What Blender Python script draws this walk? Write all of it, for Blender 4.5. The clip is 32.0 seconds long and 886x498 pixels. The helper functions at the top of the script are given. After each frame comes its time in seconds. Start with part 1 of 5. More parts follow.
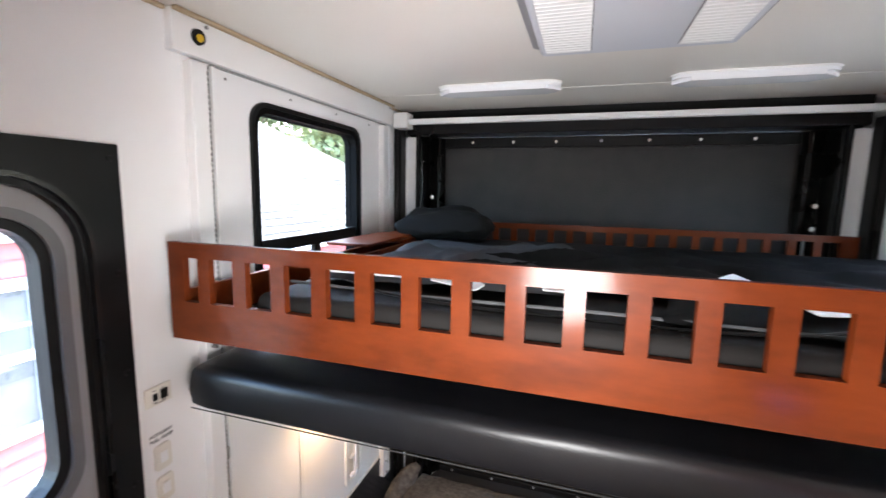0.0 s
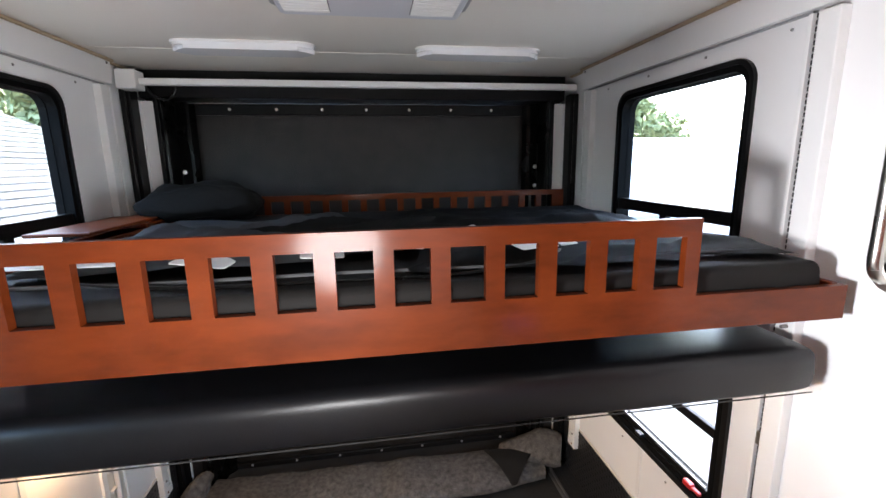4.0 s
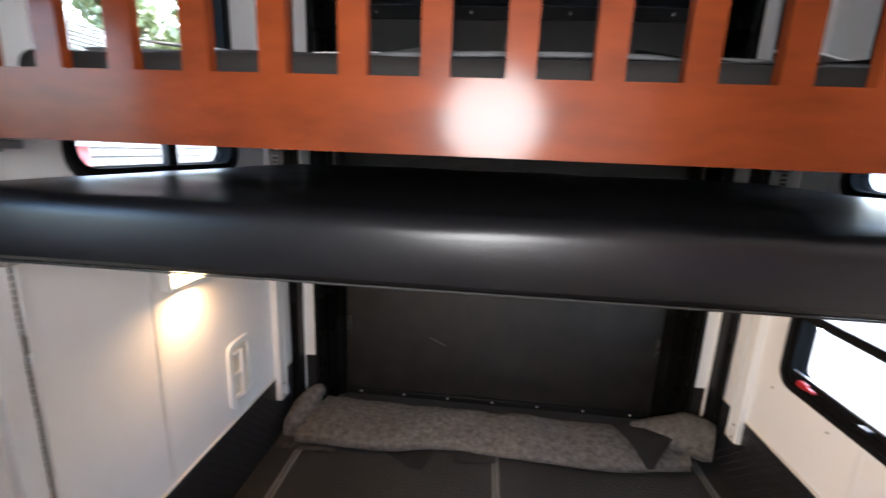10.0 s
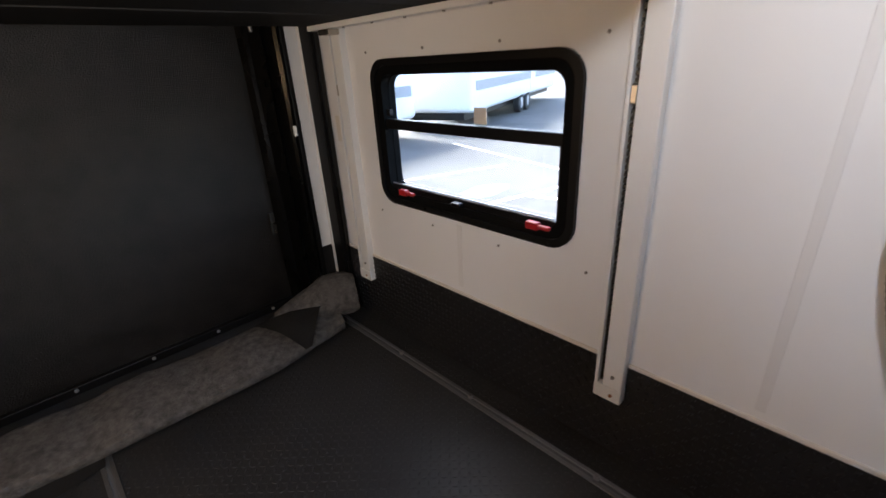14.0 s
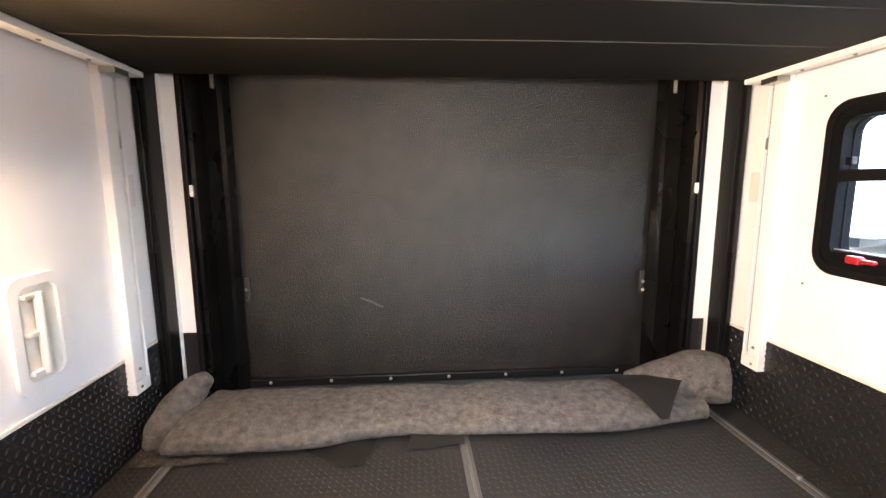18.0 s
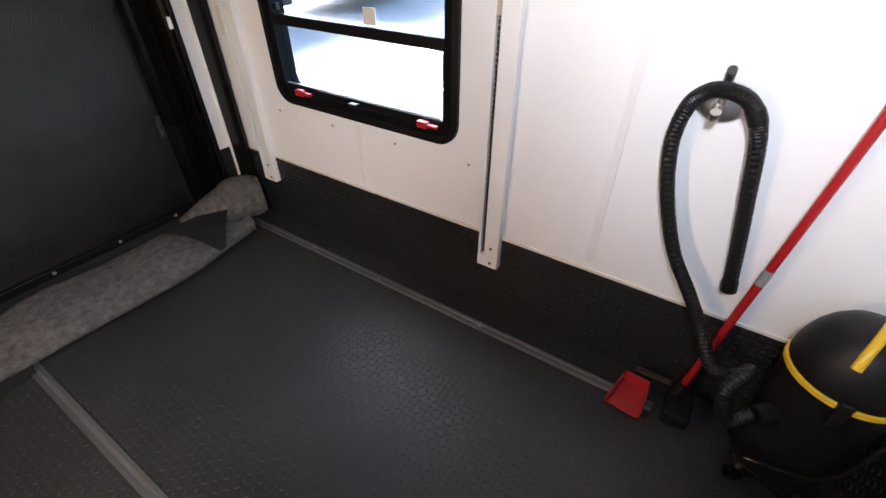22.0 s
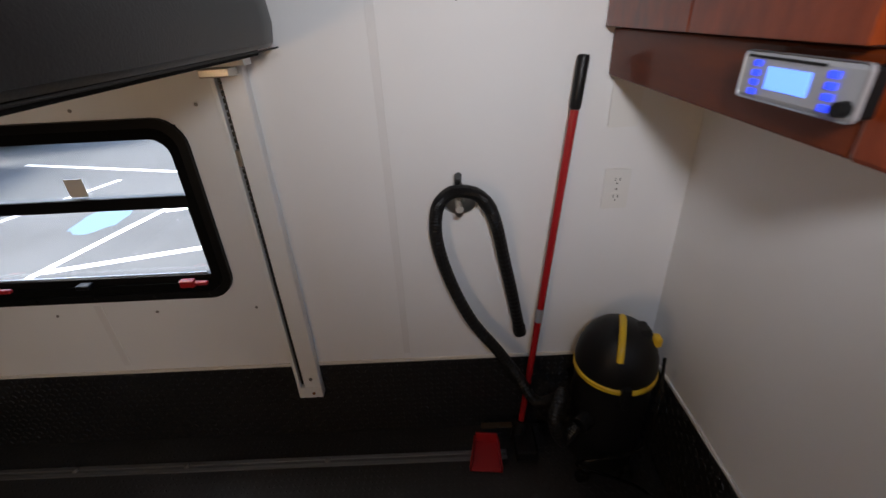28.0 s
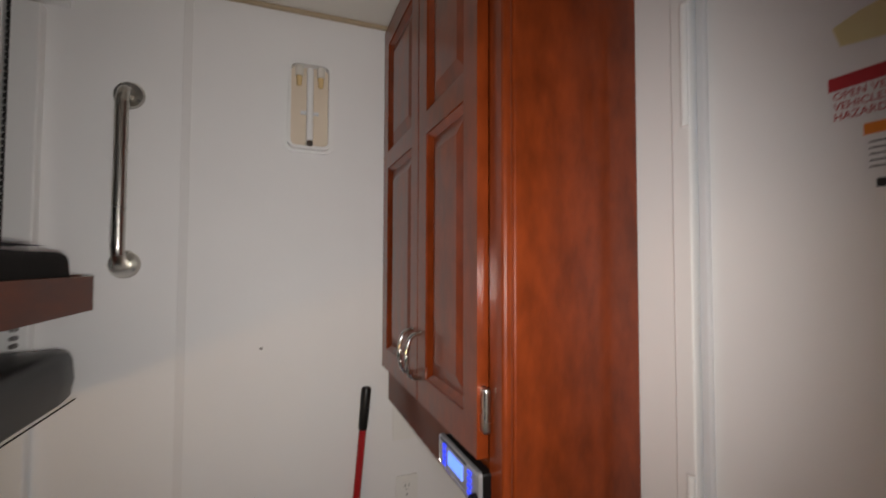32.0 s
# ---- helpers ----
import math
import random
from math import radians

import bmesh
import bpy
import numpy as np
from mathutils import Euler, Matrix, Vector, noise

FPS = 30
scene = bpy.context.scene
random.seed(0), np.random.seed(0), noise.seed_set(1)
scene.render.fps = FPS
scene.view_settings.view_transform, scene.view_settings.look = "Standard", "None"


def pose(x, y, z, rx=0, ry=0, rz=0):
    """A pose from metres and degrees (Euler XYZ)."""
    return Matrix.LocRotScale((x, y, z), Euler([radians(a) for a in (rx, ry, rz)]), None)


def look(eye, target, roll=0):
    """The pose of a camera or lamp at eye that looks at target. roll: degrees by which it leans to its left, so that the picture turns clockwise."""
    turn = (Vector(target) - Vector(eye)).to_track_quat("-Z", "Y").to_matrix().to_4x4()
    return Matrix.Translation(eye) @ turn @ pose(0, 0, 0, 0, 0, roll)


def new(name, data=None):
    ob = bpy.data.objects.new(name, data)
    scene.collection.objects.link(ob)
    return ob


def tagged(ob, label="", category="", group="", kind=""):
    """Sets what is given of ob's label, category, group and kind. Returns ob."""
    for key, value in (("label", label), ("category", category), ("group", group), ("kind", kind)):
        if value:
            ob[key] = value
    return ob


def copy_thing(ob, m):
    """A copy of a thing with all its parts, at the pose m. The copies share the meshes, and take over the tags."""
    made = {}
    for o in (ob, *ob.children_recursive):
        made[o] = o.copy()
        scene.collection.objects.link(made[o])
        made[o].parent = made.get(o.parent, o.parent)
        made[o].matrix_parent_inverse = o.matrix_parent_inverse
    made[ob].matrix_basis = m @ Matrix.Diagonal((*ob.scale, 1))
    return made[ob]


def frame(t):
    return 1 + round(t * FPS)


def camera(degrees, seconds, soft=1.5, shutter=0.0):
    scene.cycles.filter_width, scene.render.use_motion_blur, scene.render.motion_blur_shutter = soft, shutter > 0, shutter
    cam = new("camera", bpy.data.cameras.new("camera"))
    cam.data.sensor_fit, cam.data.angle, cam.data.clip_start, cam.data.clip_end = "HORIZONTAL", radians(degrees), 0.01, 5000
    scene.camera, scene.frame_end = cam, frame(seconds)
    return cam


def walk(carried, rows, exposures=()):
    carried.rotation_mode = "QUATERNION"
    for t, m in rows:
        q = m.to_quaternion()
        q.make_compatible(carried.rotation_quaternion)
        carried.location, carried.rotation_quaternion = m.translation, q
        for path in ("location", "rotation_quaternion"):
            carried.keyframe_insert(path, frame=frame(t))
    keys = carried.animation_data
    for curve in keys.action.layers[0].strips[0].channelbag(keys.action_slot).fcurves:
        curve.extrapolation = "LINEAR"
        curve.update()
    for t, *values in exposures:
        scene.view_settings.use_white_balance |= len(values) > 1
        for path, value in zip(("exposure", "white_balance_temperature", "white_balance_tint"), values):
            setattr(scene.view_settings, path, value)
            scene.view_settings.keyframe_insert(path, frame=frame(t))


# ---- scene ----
cam = camera(91.3, 32.0, soft=1.45, shutter=0.4)
PATH = [
    (0, (1.061, -2.628, 1.911), (0.46, -0.739, 1.643), 1.1),
    (0.5, (1.027, -2.621, 1.917), (0.209, -0.815, 1.66), 0.4),
    (1, (1.018, -2.627, 1.923), (0.148, -0.842, 1.679), 1.2),
    (1.5, (1.045, -2.605, 1.92), (0.353, -0.746, 1.67), 0.7),
    (2, (1.076, -2.6, 1.914), (0.634, -0.668, 1.642), 0.0),
    (2.5, (1.113, -2.608, 1.91), (0.91, -0.641, 1.607), -1.1),
    (3, (1.145, -2.616, 1.904), (1.165, -0.644, 1.568), -1.2),
    (3.5, (1.159, -2.619, 1.899), (1.447, -0.67, 1.558), -1.0),
    (5.5, (1.129, -2.608, 1.798), (1.454, -0.72, 1.223), -0.5),
    (6, (1.135, -2.571, 1.736), (1.409, -0.68, 1.147), -3.3),
    (6.5, (1.147, -2.49, 1.666), (1.291, -0.6, 1.028), -3.5),
    (7, (1.083, -2.486, 1.601), (1.055, -0.572, 1.024), -1.8),
    (7.5, (1.053, -2.484, 1.538), (0.931, -0.536, 1.098), -0.6),
    (8, (1.021, -2.46, 1.481), (0.778, -0.506, 1.13), -0.8),
    (8.5, (0.963, -2.438, 1.489), (0.502, -0.53, 1.109), -0.4),
    (9, (0.918, -2.432, 1.502), (0.283, -0.569, 1.143), -0.2),
    (9.5, (0.926, -2.427, 1.505), (0.397, -0.544, 1.087), 1.3),
    (10, (1.023, -2.4, 1.525), (0.843, -0.459, 1.076), 2.3),
    (10.5, (1.065, -2.323, 1.523), (1.271, -0.373, 1.127), 2.2),
    (11, (1.028, -2.239, 1.526), (1.54, -0.346, 1.134), 0.2),
    (11.5, (1.096, -2.244, 1.489), (2.08, -0.569, 1.01), 0.2),
    (12, (1.058, -2.248, 1.474), (2.332, -0.861, 0.801), 0.9),
    (12.5, (1.069, -2.249, 1.446), (2.394, -0.978, 0.653), 1.5),
    (13, (1.076, -2.212, 1.409), (2.383, -0.944, 0.581), 1.6),
    (13.5, (1.177, -2.116, 1.29), (2.427, -0.794, 0.459), -1.4),
    (14, (1.262, -2.033, 1.156), (2.523, -0.704, 0.356), -3.3),
    (14.5, (1.215, -1.957, 0.984), (2.272, -0.427, 0.249), -2.2),
    (15, (1.124, -1.901, 0.866), (1.9, -0.273, 0.003), 0.5),
    (15.5, (1.025, -1.849, 0.881), (1.414, -0.001, 0.221), -0.3),
    (17.5, (0.967, -1.918, 0.928), (1.071, 0.06, 0.655), 0.7),
    (18, (0.974, -1.929, 0.921), (1.118, 0.044, 0.628), -0.3),
    (18.5, (0.987, -1.938, 0.919), (1.228, 0.025, 0.62), 0.0),
    (19, (1.03, -1.96, 0.909), (1.519, -0.054, 0.556), -0.1),
    (19.5, (1.044, -1.966, 0.866), (1.707, -0.149, 0.358), 0.3),
    (20, (1.1, -1.974, 0.842), (1.896, -0.244, 0.23), 0.6),
    (20.5, (1.177, -2.001, 0.827), (2.257, -0.49, 0.086), -0.3),
    (21, (1.235, -2.043, 0.936), (2.561, -0.866, 0.009), -0.3),
    (21.5, (1.206, -2.115, 1.133), (2.573, -1.18, 0.012), 0.0),
    (22, (1.144, -2.174, 1.246), (2.471, -1.306, 0.027), 0.1),
    (22.5, (1.08, -2.212, 1.318), (2.469, -1.276, 0.225), 0.4),
    (23, (1.054, -2.231, 1.381), (2.482, -1.208, 0.423), 1.9),
    (23.5, (1.066, -2.282, 1.466), (2.645, -1.176, 0.934), 2.9),
    (24, (1.035, -2.285, 1.546), (2.713, -1.224, 1.302), 3.1),
    (24.5, (1.015, -2.3, 1.548), (2.712, -1.268, 1.314), 2.5),
    (25, (1.019, -2.267, 1.52), (2.696, -1.3, 1.017), 1.0),
    (25.5, (1.186, -2.185, 1.463), (2.883, -1.389, 0.767), 0.8),
    (26, (1.392, -2.105, 1.374), (3.162, -1.466, 0.697), 0.5),
    (26.5, (1.522, -2.02, 1.27), (3.287, -1.644, 0.409), -1.9),
    (28.5, (1.049, -2.191, 1.383), (2.791, -2.231, 0.402), -2.4),
    (29, (0.961, -2.25, 1.36), (2.626, -2.315, 0.253), -2.8),
    (29.5, (0.922, -2.267, 1.35), (2.562, -2.408, 0.214), -3.0),
    (30, (0.922, -2.278, 1.403), (2.68, -2.569, 0.496), -1.8),
    (30.5, (0.946, -2.258, 1.467), (2.818, -2.606, 0.855), -0.2),
    (31, (0.96, -2.256, 1.52), (2.868, -2.711, 1.132), -1.4),
    (31.5, (0.979, -2.249, 1.575), (2.918, -2.72, 1.442), -1.4),
    (32, (0.985, -2.22, 1.626), (2.857, -2.918, 1.7), 0.2),
]
EXPOSURES = [(0, 5.15, 6350, 10), (1, 5.05, 6350, 10), (2, 4.48, 6300, 10), (3, 4.65, 6300, 10), (6, 4.35, 6300, 10), (8, 5.15, 6150, 10), (9, 5.05, 6200, 10), (10, 4.7, 6250, 10), (11, 4.5, 6300, 10), (12, 3.8, 6350, 10), (13, 3.55, 6350, 10), (15, 3.5, 6100, 10), (17.5, 6.02, 6700, 10), (19, 5.95, 6400, 10), (20, 5.4, 5800, 10), (21, 5.05, 5850, 10), (21.5, 5.0, 5850, 10), (22, 4.45, 5950, 10), (24, 3.08, 6450, 10), (26, 2.95, 6250, 10), (29, 2.65, 6300, 10), (30, 3.1, 6350, 10), (31, 2.65, 6600, 10), (32, 2.35, 7000, 10)]
walk(cam, [(t, look(eye, target, roll)) for t, eye, target, roll in PATH], EXPOSURES)

# ---- light ----
world = bpy.data.worlds.new("world")
scene.world = world
world.use_nodes = True
wn = world.node_tree.nodes
sky = wn.new("ShaderNodeTexSky")
sky.sky_type = "NISHITA"
sky.sun_disc = False
sky.sun_elevation, sky.sun_rotation = radians(48), radians(4)
sky.air_density, sky.dust_density = 1.0, 3.0
wn["Background"].inputs["Strength"].default_value = 0.15
world.node_tree.links.new(sky.outputs[0], wn["Background"].inputs["Color"])


def lamp(name, kind, power, colour, place, **more):
    data = bpy.data.lights.new(name, kind)
    data.energy, data.color = power, colour
    for key, value in more.items():
        if key == "size":
            data.size = value
        elif key == "size_y":
            data.shape, data.size_y = "RECTANGLE", value
        elif key == "radius":
            data.shadow_soft_size = value
        elif key == "angle":
            data.angle = value
        elif key == "cone":
            data.spot_size, data.spot_blend = value, 0.6
        elif key == "blend":
            data.spot_blend = value
    ob = new(name, data)
    ob.matrix_world = place
    return ob


# a bright hazy sun, high beyond the ramp door
lamp("sun", "SUN", 1.6, (1.0, 0.96, 0.9), look((0, 0, 20), (-1.0, -13.0, 0)), angle=radians(12))
# the two heads of the warm reading lamp under the lower bunk: one down the wall, one across
lamp("bulb_light", "AREA", 0.11, (1.0, 0.6, 0.3), look((0.07, -1.07, 1.02), (0.16, -1.09, 0.3)), size=0.06, size_y=0.12)
lamp("bulb_light_across", "SPOT", 2.3, (1.0, 0.66, 0.38), look((0.10, -1.09, 1.05), (2.3, -1.75, 1.0)), radius=0.04, cone=radians(160), blend=1.0)
# the small lamp that the visitor carries, at its three resting places: facing the bunks, crouched under them, and facing the wall with the hose
lamp("carried_light_bunk", "SPOT", 2.4, (1.0, 0.97, 0.95), look((1.03, -2.50, 1.61), (0.50, 0.0, 1.86)), radius=0.14, cone=radians(112), blend=1.0)
lamp("carried_light_low", "SPOT", 2.4, (1.0, 0.97, 0.95), look((1.05, -1.95, 1.02), (1.62, -0.2, 0.52)), radius=0.07, cone=radians(112), blend=1.0)
lamp("carried_light_wall", "SPOT", 4.6, (1.0, 0.98, 1.0), look((1.02, -2.24, 1.57), (2.3, -2.46, 1.66)), radius=0.06, cone=radians(124), blend=1.0)

# ---- materials ----


def material(name, colour, rough=0.5, metal=0.0, vary=0.12, grain=60.0, bump=0.05, blot=2.5, second=None, coat=0.0, stretch=None, spec=0.5, relief=0.004):
    """A surface with fine grain and broad blotches round one base colour."""
    m = bpy.data.materials.new(name)
    m.use_nodes = True
    n, l = m.node_tree.nodes, m.node_tree.links
    b = n["Principled BSDF"]
    b.inputs["Metallic"].default_value = metal
    b.inputs["Coat Weight"].default_value = coat
    b.inputs["Specular IOR Level"].default_value = spec
    b.inputs["Coat Roughness"].default_value = 0.16
    co = n.new("ShaderNodeTexCoord")
    src = co.outputs["Object"]
    if stretch:
        mp = n.new("ShaderNodeMapping")
        mp.inputs["Scale"].default_value = stretch
        l.new(src, mp.inputs["Vector"])
        src = mp.outputs["Vector"]
    fine, broad = n.new("ShaderNodeTexNoise"), n.new("ShaderNodeTexNoise")
    fine.inputs["Scale"].default_value, fine.inputs["Detail"].default_value = grain, 6
    broad.inputs["Scale"].default_value, broad.inputs["Detail"].default_value = blot, 4
    l.new(src, fine.inputs["Vector"])
    l.new(src, broad.inputs["Vector"])
    mix = n.new("ShaderNodeMix")
    mix.data_type = "RGBA"
    lo = [max(0, c * (1 - vary)) for c in colour]
    hi = list(second) if second else [min(1, c * (1 + vary)) for c in colour]
    mix.inputs["A"].default_value, mix.inputs["B"].default_value = (*lo, 1), (*hi, 1)
    add = n.new("ShaderNodeMath")
    add.operation = "MULTIPLY_ADD"
    add.inputs[1].default_value = 0.45
    l.new(fine.outputs["Fac"], add.inputs[0])
    sc = n.new("ShaderNodeMapRange")
    sc.inputs["From Min"].default_value, sc.inputs["From Max"].default_value = 0.3, 0.7
    sc.inputs["To Min"].default_value, sc.inputs["To Max"].default_value = -0.05, 0.6
    l.new(broad.outputs["Fac"], sc.inputs["Value"])
    l.new(sc.outputs["Result"], add.inputs[2])
    l.new(add.outputs[0], mix.inputs["Factor"])
    l.new(mix.outputs["Result"], b.inputs["Base Color"])
    rg = n.new("ShaderNodeMapRange")
    rg.inputs["To Min"].default_value, rg.inputs["To Max"].default_value = max(0.03, rough - 0.09), min(1, rough + 0.09)
    l.new(broad.outputs["Fac"], rg.inputs["Value"])
    l.new(rg.outputs["Result"], b.inputs["Roughness"])
    if bump:
        bp = n.new("ShaderNodeBump")
        bp.inputs["Strength"].default_value, bp.inputs["Distance"].default_value = bump, relief
        l.new(fine.outputs["Fac"], bp.inputs["Height"])
        l.new(bp.outputs["Normal"], b.inputs["Normal"])
        l.new(bp.outputs["Normal"], b.inputs["Coat Normal"])
    return m


def glow(name, colour, strength):
    m = bpy.data.materials.new(name)
    m.use_nodes = True
    b = m.node_tree.nodes["Principled BSDF"]
    b.inputs["Base Color"].default_value = (*colour, 1)
    b.inputs["Emission Color"].default_value = (*colour, 1)
    b.inputs["Emission Strength"].default_value = strength
    return m


WHITE = material("white_wall_panel", (0.825, 0.82, 0.815), 0.55, vary=0.035, grain=7, bump=0.10, blot=1.5, relief=0.006)
TRACKW = material("white_powder_coat", (0.83, 0.83, 0.82), 0.38, vary=0.03, grain=120, bump=0.02)
IVORY = material("ivory_plastic", (0.72, 0.69, 0.62), 0.35, vary=0.03, bump=0.0)
SEAM = material("grey_white_joint_strip", (0.77, 0.76, 0.75), 0.5, vary=0.04)
# the sky's reflection is put into this pane colour as grey
SKYGLASS = material("sky_grey_house_glass", (0.13, 0.135, 0.135), 0.3, vary=0.4, grain=5, bump=0.0, blot=3)
OUTLETW = material("white_outlet_plastic", (0.79, 0.78, 0.75), 0.4, vary=0.02, bump=0.0)
CREAM = material("cream_edge_trim", (0.76, 0.71, 0.64), 0.5, vary=0.05)
CEIL = material("ceiling_fabric", (0.76, 0.73, 0.67), 0.85, vary=0.05, grain=220, bump=0.08, blot=1.2)
LENS = material("frosted_lens", (0.86, 0.87, 0.89), 0.22, vary=0.02, bump=0.0)
ACGREY = material("grey_white_air_unit", (0.60, 0.62, 0.66), 0.4, vary=0.04, bump=0.01)
VENTM = material("vent_plastic", (0.68, 0.69, 0.71), 0.45, vary=0.03, bump=0.01)
CHERRY = material("cherry_wood", (0.095, 0.0165, 0.0028), 0.48, vary=0.22, grain=8, bump=0.015, blot=2.0, second=(0.150, 0.0275, 0.0045), coat=0.27, spec=0.1, stretch=(2.2, 7, 7))
CHERRYV = material("cherry_wood_upright", (0.150, 0.0235, 0.0042), 0.36, vary=0.42, grain=16, bump=0.02, blot=4.5, second=(0.245, 0.041, 0.008), coat=0.5, spec=0.2, stretch=(5, 5, 2.2))
BROWN = material("brown_bunk_underside", (0.07, 0.06, 0.055), 0.12, vary=0.1, grain=40, bump=0.0)
VINYL = material("black_vinyl", (0.0048, 0.0048, 0.0057), 0.35, vary=0.15, grain=260, bump=0.16, blot=4, spec=0.36, relief=0.002)
CLOTH = material("black_bedding", (0.0122, 0.0112, 0.0106), 0.8, vary=0.2, grain=350, bump=0.25, spec=0.2)
DRAPE = material("grey_sheet", (0.072, 0.075, 0.080), 0.85, vary=0.12, grain=300, bump=0.2)
PILLOW = material("black_pillow_cotton", (0.0098, 0.0088, 0.0082), 0.95, vary=0.25, grain=40, bump=0.5, blot=6, spec=0.15)
UNDER = material("black_underlay", (0.006, 0.0058, 0.0057), 0.75, vary=0.2, grain=150, bump=0.2, spec=0.15)
BLACK = material("black_frame_plastic", (0.006, 0.006, 0.0064), 0.42, vary=0.15, grain=150, bump=0.03, spec=0.2)
MATTE = material("matte_black_liner", (0.006, 0.006, 0.006), 0.9, vary=0.1, bump=0.0, spec=0.04)
GASKET = material("black_rubber", (0.006, 0.006, 0.006), 0.28, vary=0.2, grain=80, bump=0.05, spec=0.3)
RAMP = material("ramp_rubber", (0.007, 0.0064, 0.006), 0.36, vary=0.5, grain=190, bump=0.75, blot=9, second=(0.019, 0.0165, 0.015), spec=0.35, coat=0.22, relief=0.005)
FLOORM = material("floor_rubber", (0.022, 0.022, 0.0225), 0.46, vary=0.25, grain=200, bump=0.2, blot=2.2, second=(0.038, 0.0375, 0.037), spec=0.42)
PLATE = material("black_tread_plate", (0.016, 0.016, 0.017), 0.34, vary=0.2, grain=150, bump=0.05)
PLATEX = material("black_tread_plate_end", (0.016, 0.016, 0.017), 0.34, vary=0.2, grain=150, bump=0.05)
FELT = material("grey_felt_carpet", (0.070, 0.066, 0.064), 0.97, vary=0.5, grain=110, bump=1.0, blot=38, second=(0.165, 0.153, 0.144), relief=0.006)
FELTDK = material("carpet_backing", (0.026, 0.025, 0.024), 0.95, vary=0.2, grain=200, bump=0.3)
ALU = material("brushed_aluminium", (0.28, 0.28, 0.28), 0.52, 0.85, vary=0.15, grain=200, bump=0.05)
CHROME = material("chrome", (0.7, 0.69, 0.66), 0.12, 1.0, vary=0.03, bump=0.0)
NICKEL = material("satin_nickel", (0.5, 0.48, 0.44), 0.28, 1.0, vary=0.05, grain=100, bump=0.01)
STEEL = material("zinc_screw", (0.3, 0.29, 0.28), 0.55, 0.9, vary=0.1, bump=0.0)
DARKST = material("oily_steel_chain", (0.05, 0.05, 0.048), 0.45, 0.6, vary=0.3, grain=150, bump=0.1)
RED = material("red_plastic", (0.42, 0.016, 0.02), 0.35, vary=0.1, grain=60, bump=0.02)
REDMET = material("red_painted_steel", (0.36, 0.012, 0.016), 0.25, vary=0.1, grain=60, bump=0.01, coat=0.3)
YELLOW = material("yellow_plastic", (0.72, 0.46, 0.02), 0.4, vary=0.06, bump=0.01)
HOSE = material("black_hose", (0.0065, 0.0065, 0.007), 0.42, vary=0.15, bump=0.03, spec=0.35)
VACBLACK = material("dull_black_plastic", (0.0055, 0.0055, 0.006), 0.5, vary=0.2, grain=80, bump=0.04, spec=0.3)
RUST = material("rusty_screw", (0.26, 0.10, 0.03), 0.7, 0.3, vary=0.3, bump=0.0)
GREYDOOR = material("grey_door_skin", (0.30, 0.30, 0.305), 0.4, vary=0.04, grain=150, bump=0.03)
GREYTRIM = material("grey_moulding", (0.13, 0.13, 0.135), 0.4, vary=0.06, bump=0.02)
BAREWOOD = material("bare_wood_strip", (0.06, 0.04, 0.02), 0.6, vary=0.2, grain=30, bump=0.05)
TAN = material("tan_vinyl_door", (0.48, 0.38, 0.22), 0.5, vary=0.06, grain=120, bump=0.05)
PAPER = material("white_paper", (0.8, 0.8, 0.8), 0.7, vary=0.02, bump=0.0)
INK = material("black_ink", (0.02, 0.02, 0.02), 0.6, bump=0.0)
SIGNRED = material("sign_red", (0.45, 0.02, 0.03), 0.5, vary=0.04, bump=0.0)
SIGNORANGE = material("sign_orange", (0.75, 0.22, 0.02), 0.5, vary=0.04, bump=0.0)
OLDTAPE = material("yellowed_tape", (0.70, 0.62, 0.33), 0.5, vary=0.06, bump=0.0)
SILVER = material("silver_plastic", (0.42, 0.43, 0.45), 0.3, 0.5, vary=0.05, bump=0.0)
BLUELCD = glow("blue_display", (0.10, 0.22, 1.0), 0.35)
BLUEKEY = glow("blue_key_light", (0.03, 0.06, 1.0), 0.2)
BULB = glow("warm_bulb", (1.0, 0.62, 0.3), 2.5)
ASPHALT = material("worn_asphalt", (0.062, 0.062, 0.063), 0.9, vary=0.25, grain=40, bump=0.3, blot=0.7, second=(0.105, 0.105, 0.105))
LINEW = material("road_paint_white", (0.75, 0.75, 0.73), 0.8, vary=0.08)
LINEB = material("road_paint_blue", (0.10, 0.17, 0.23), 0.8, vary=0.15)
SIDING = material("red_clapboard", (0.50, 0.125, 0.115), 0.7, vary=0.08, grain=30, bump=0.1)
SHINGLE = material("grey_shingle", (0.10, 0.105, 0.11), 0.9, vary=0.25, grain=25, bump=0.4)
RVWHITE = material("rv_white_skin", (0.8, 0.8, 0.8), 0.35, vary=0.03, bump=0.0)
RVGREY = material("rv_grey_band", (0.3, 0.31, 0.33), 0.4, vary=0.05, bump=0.0)
TYRE = material("tyre_rubber", (0.02, 0.02, 0.02), 0.8, bump=0.1)
BARK = material("bark", (0.13, 0.09, 0.06), 0.9, vary=0.3, grain=30, bump=0.6)
LEAF = material("leaf_green", (0.17, 0.20, 0.08), 0.6, vary=0.3, grain=3, bump=0.0, second=(0.26, 0.29, 0.13))

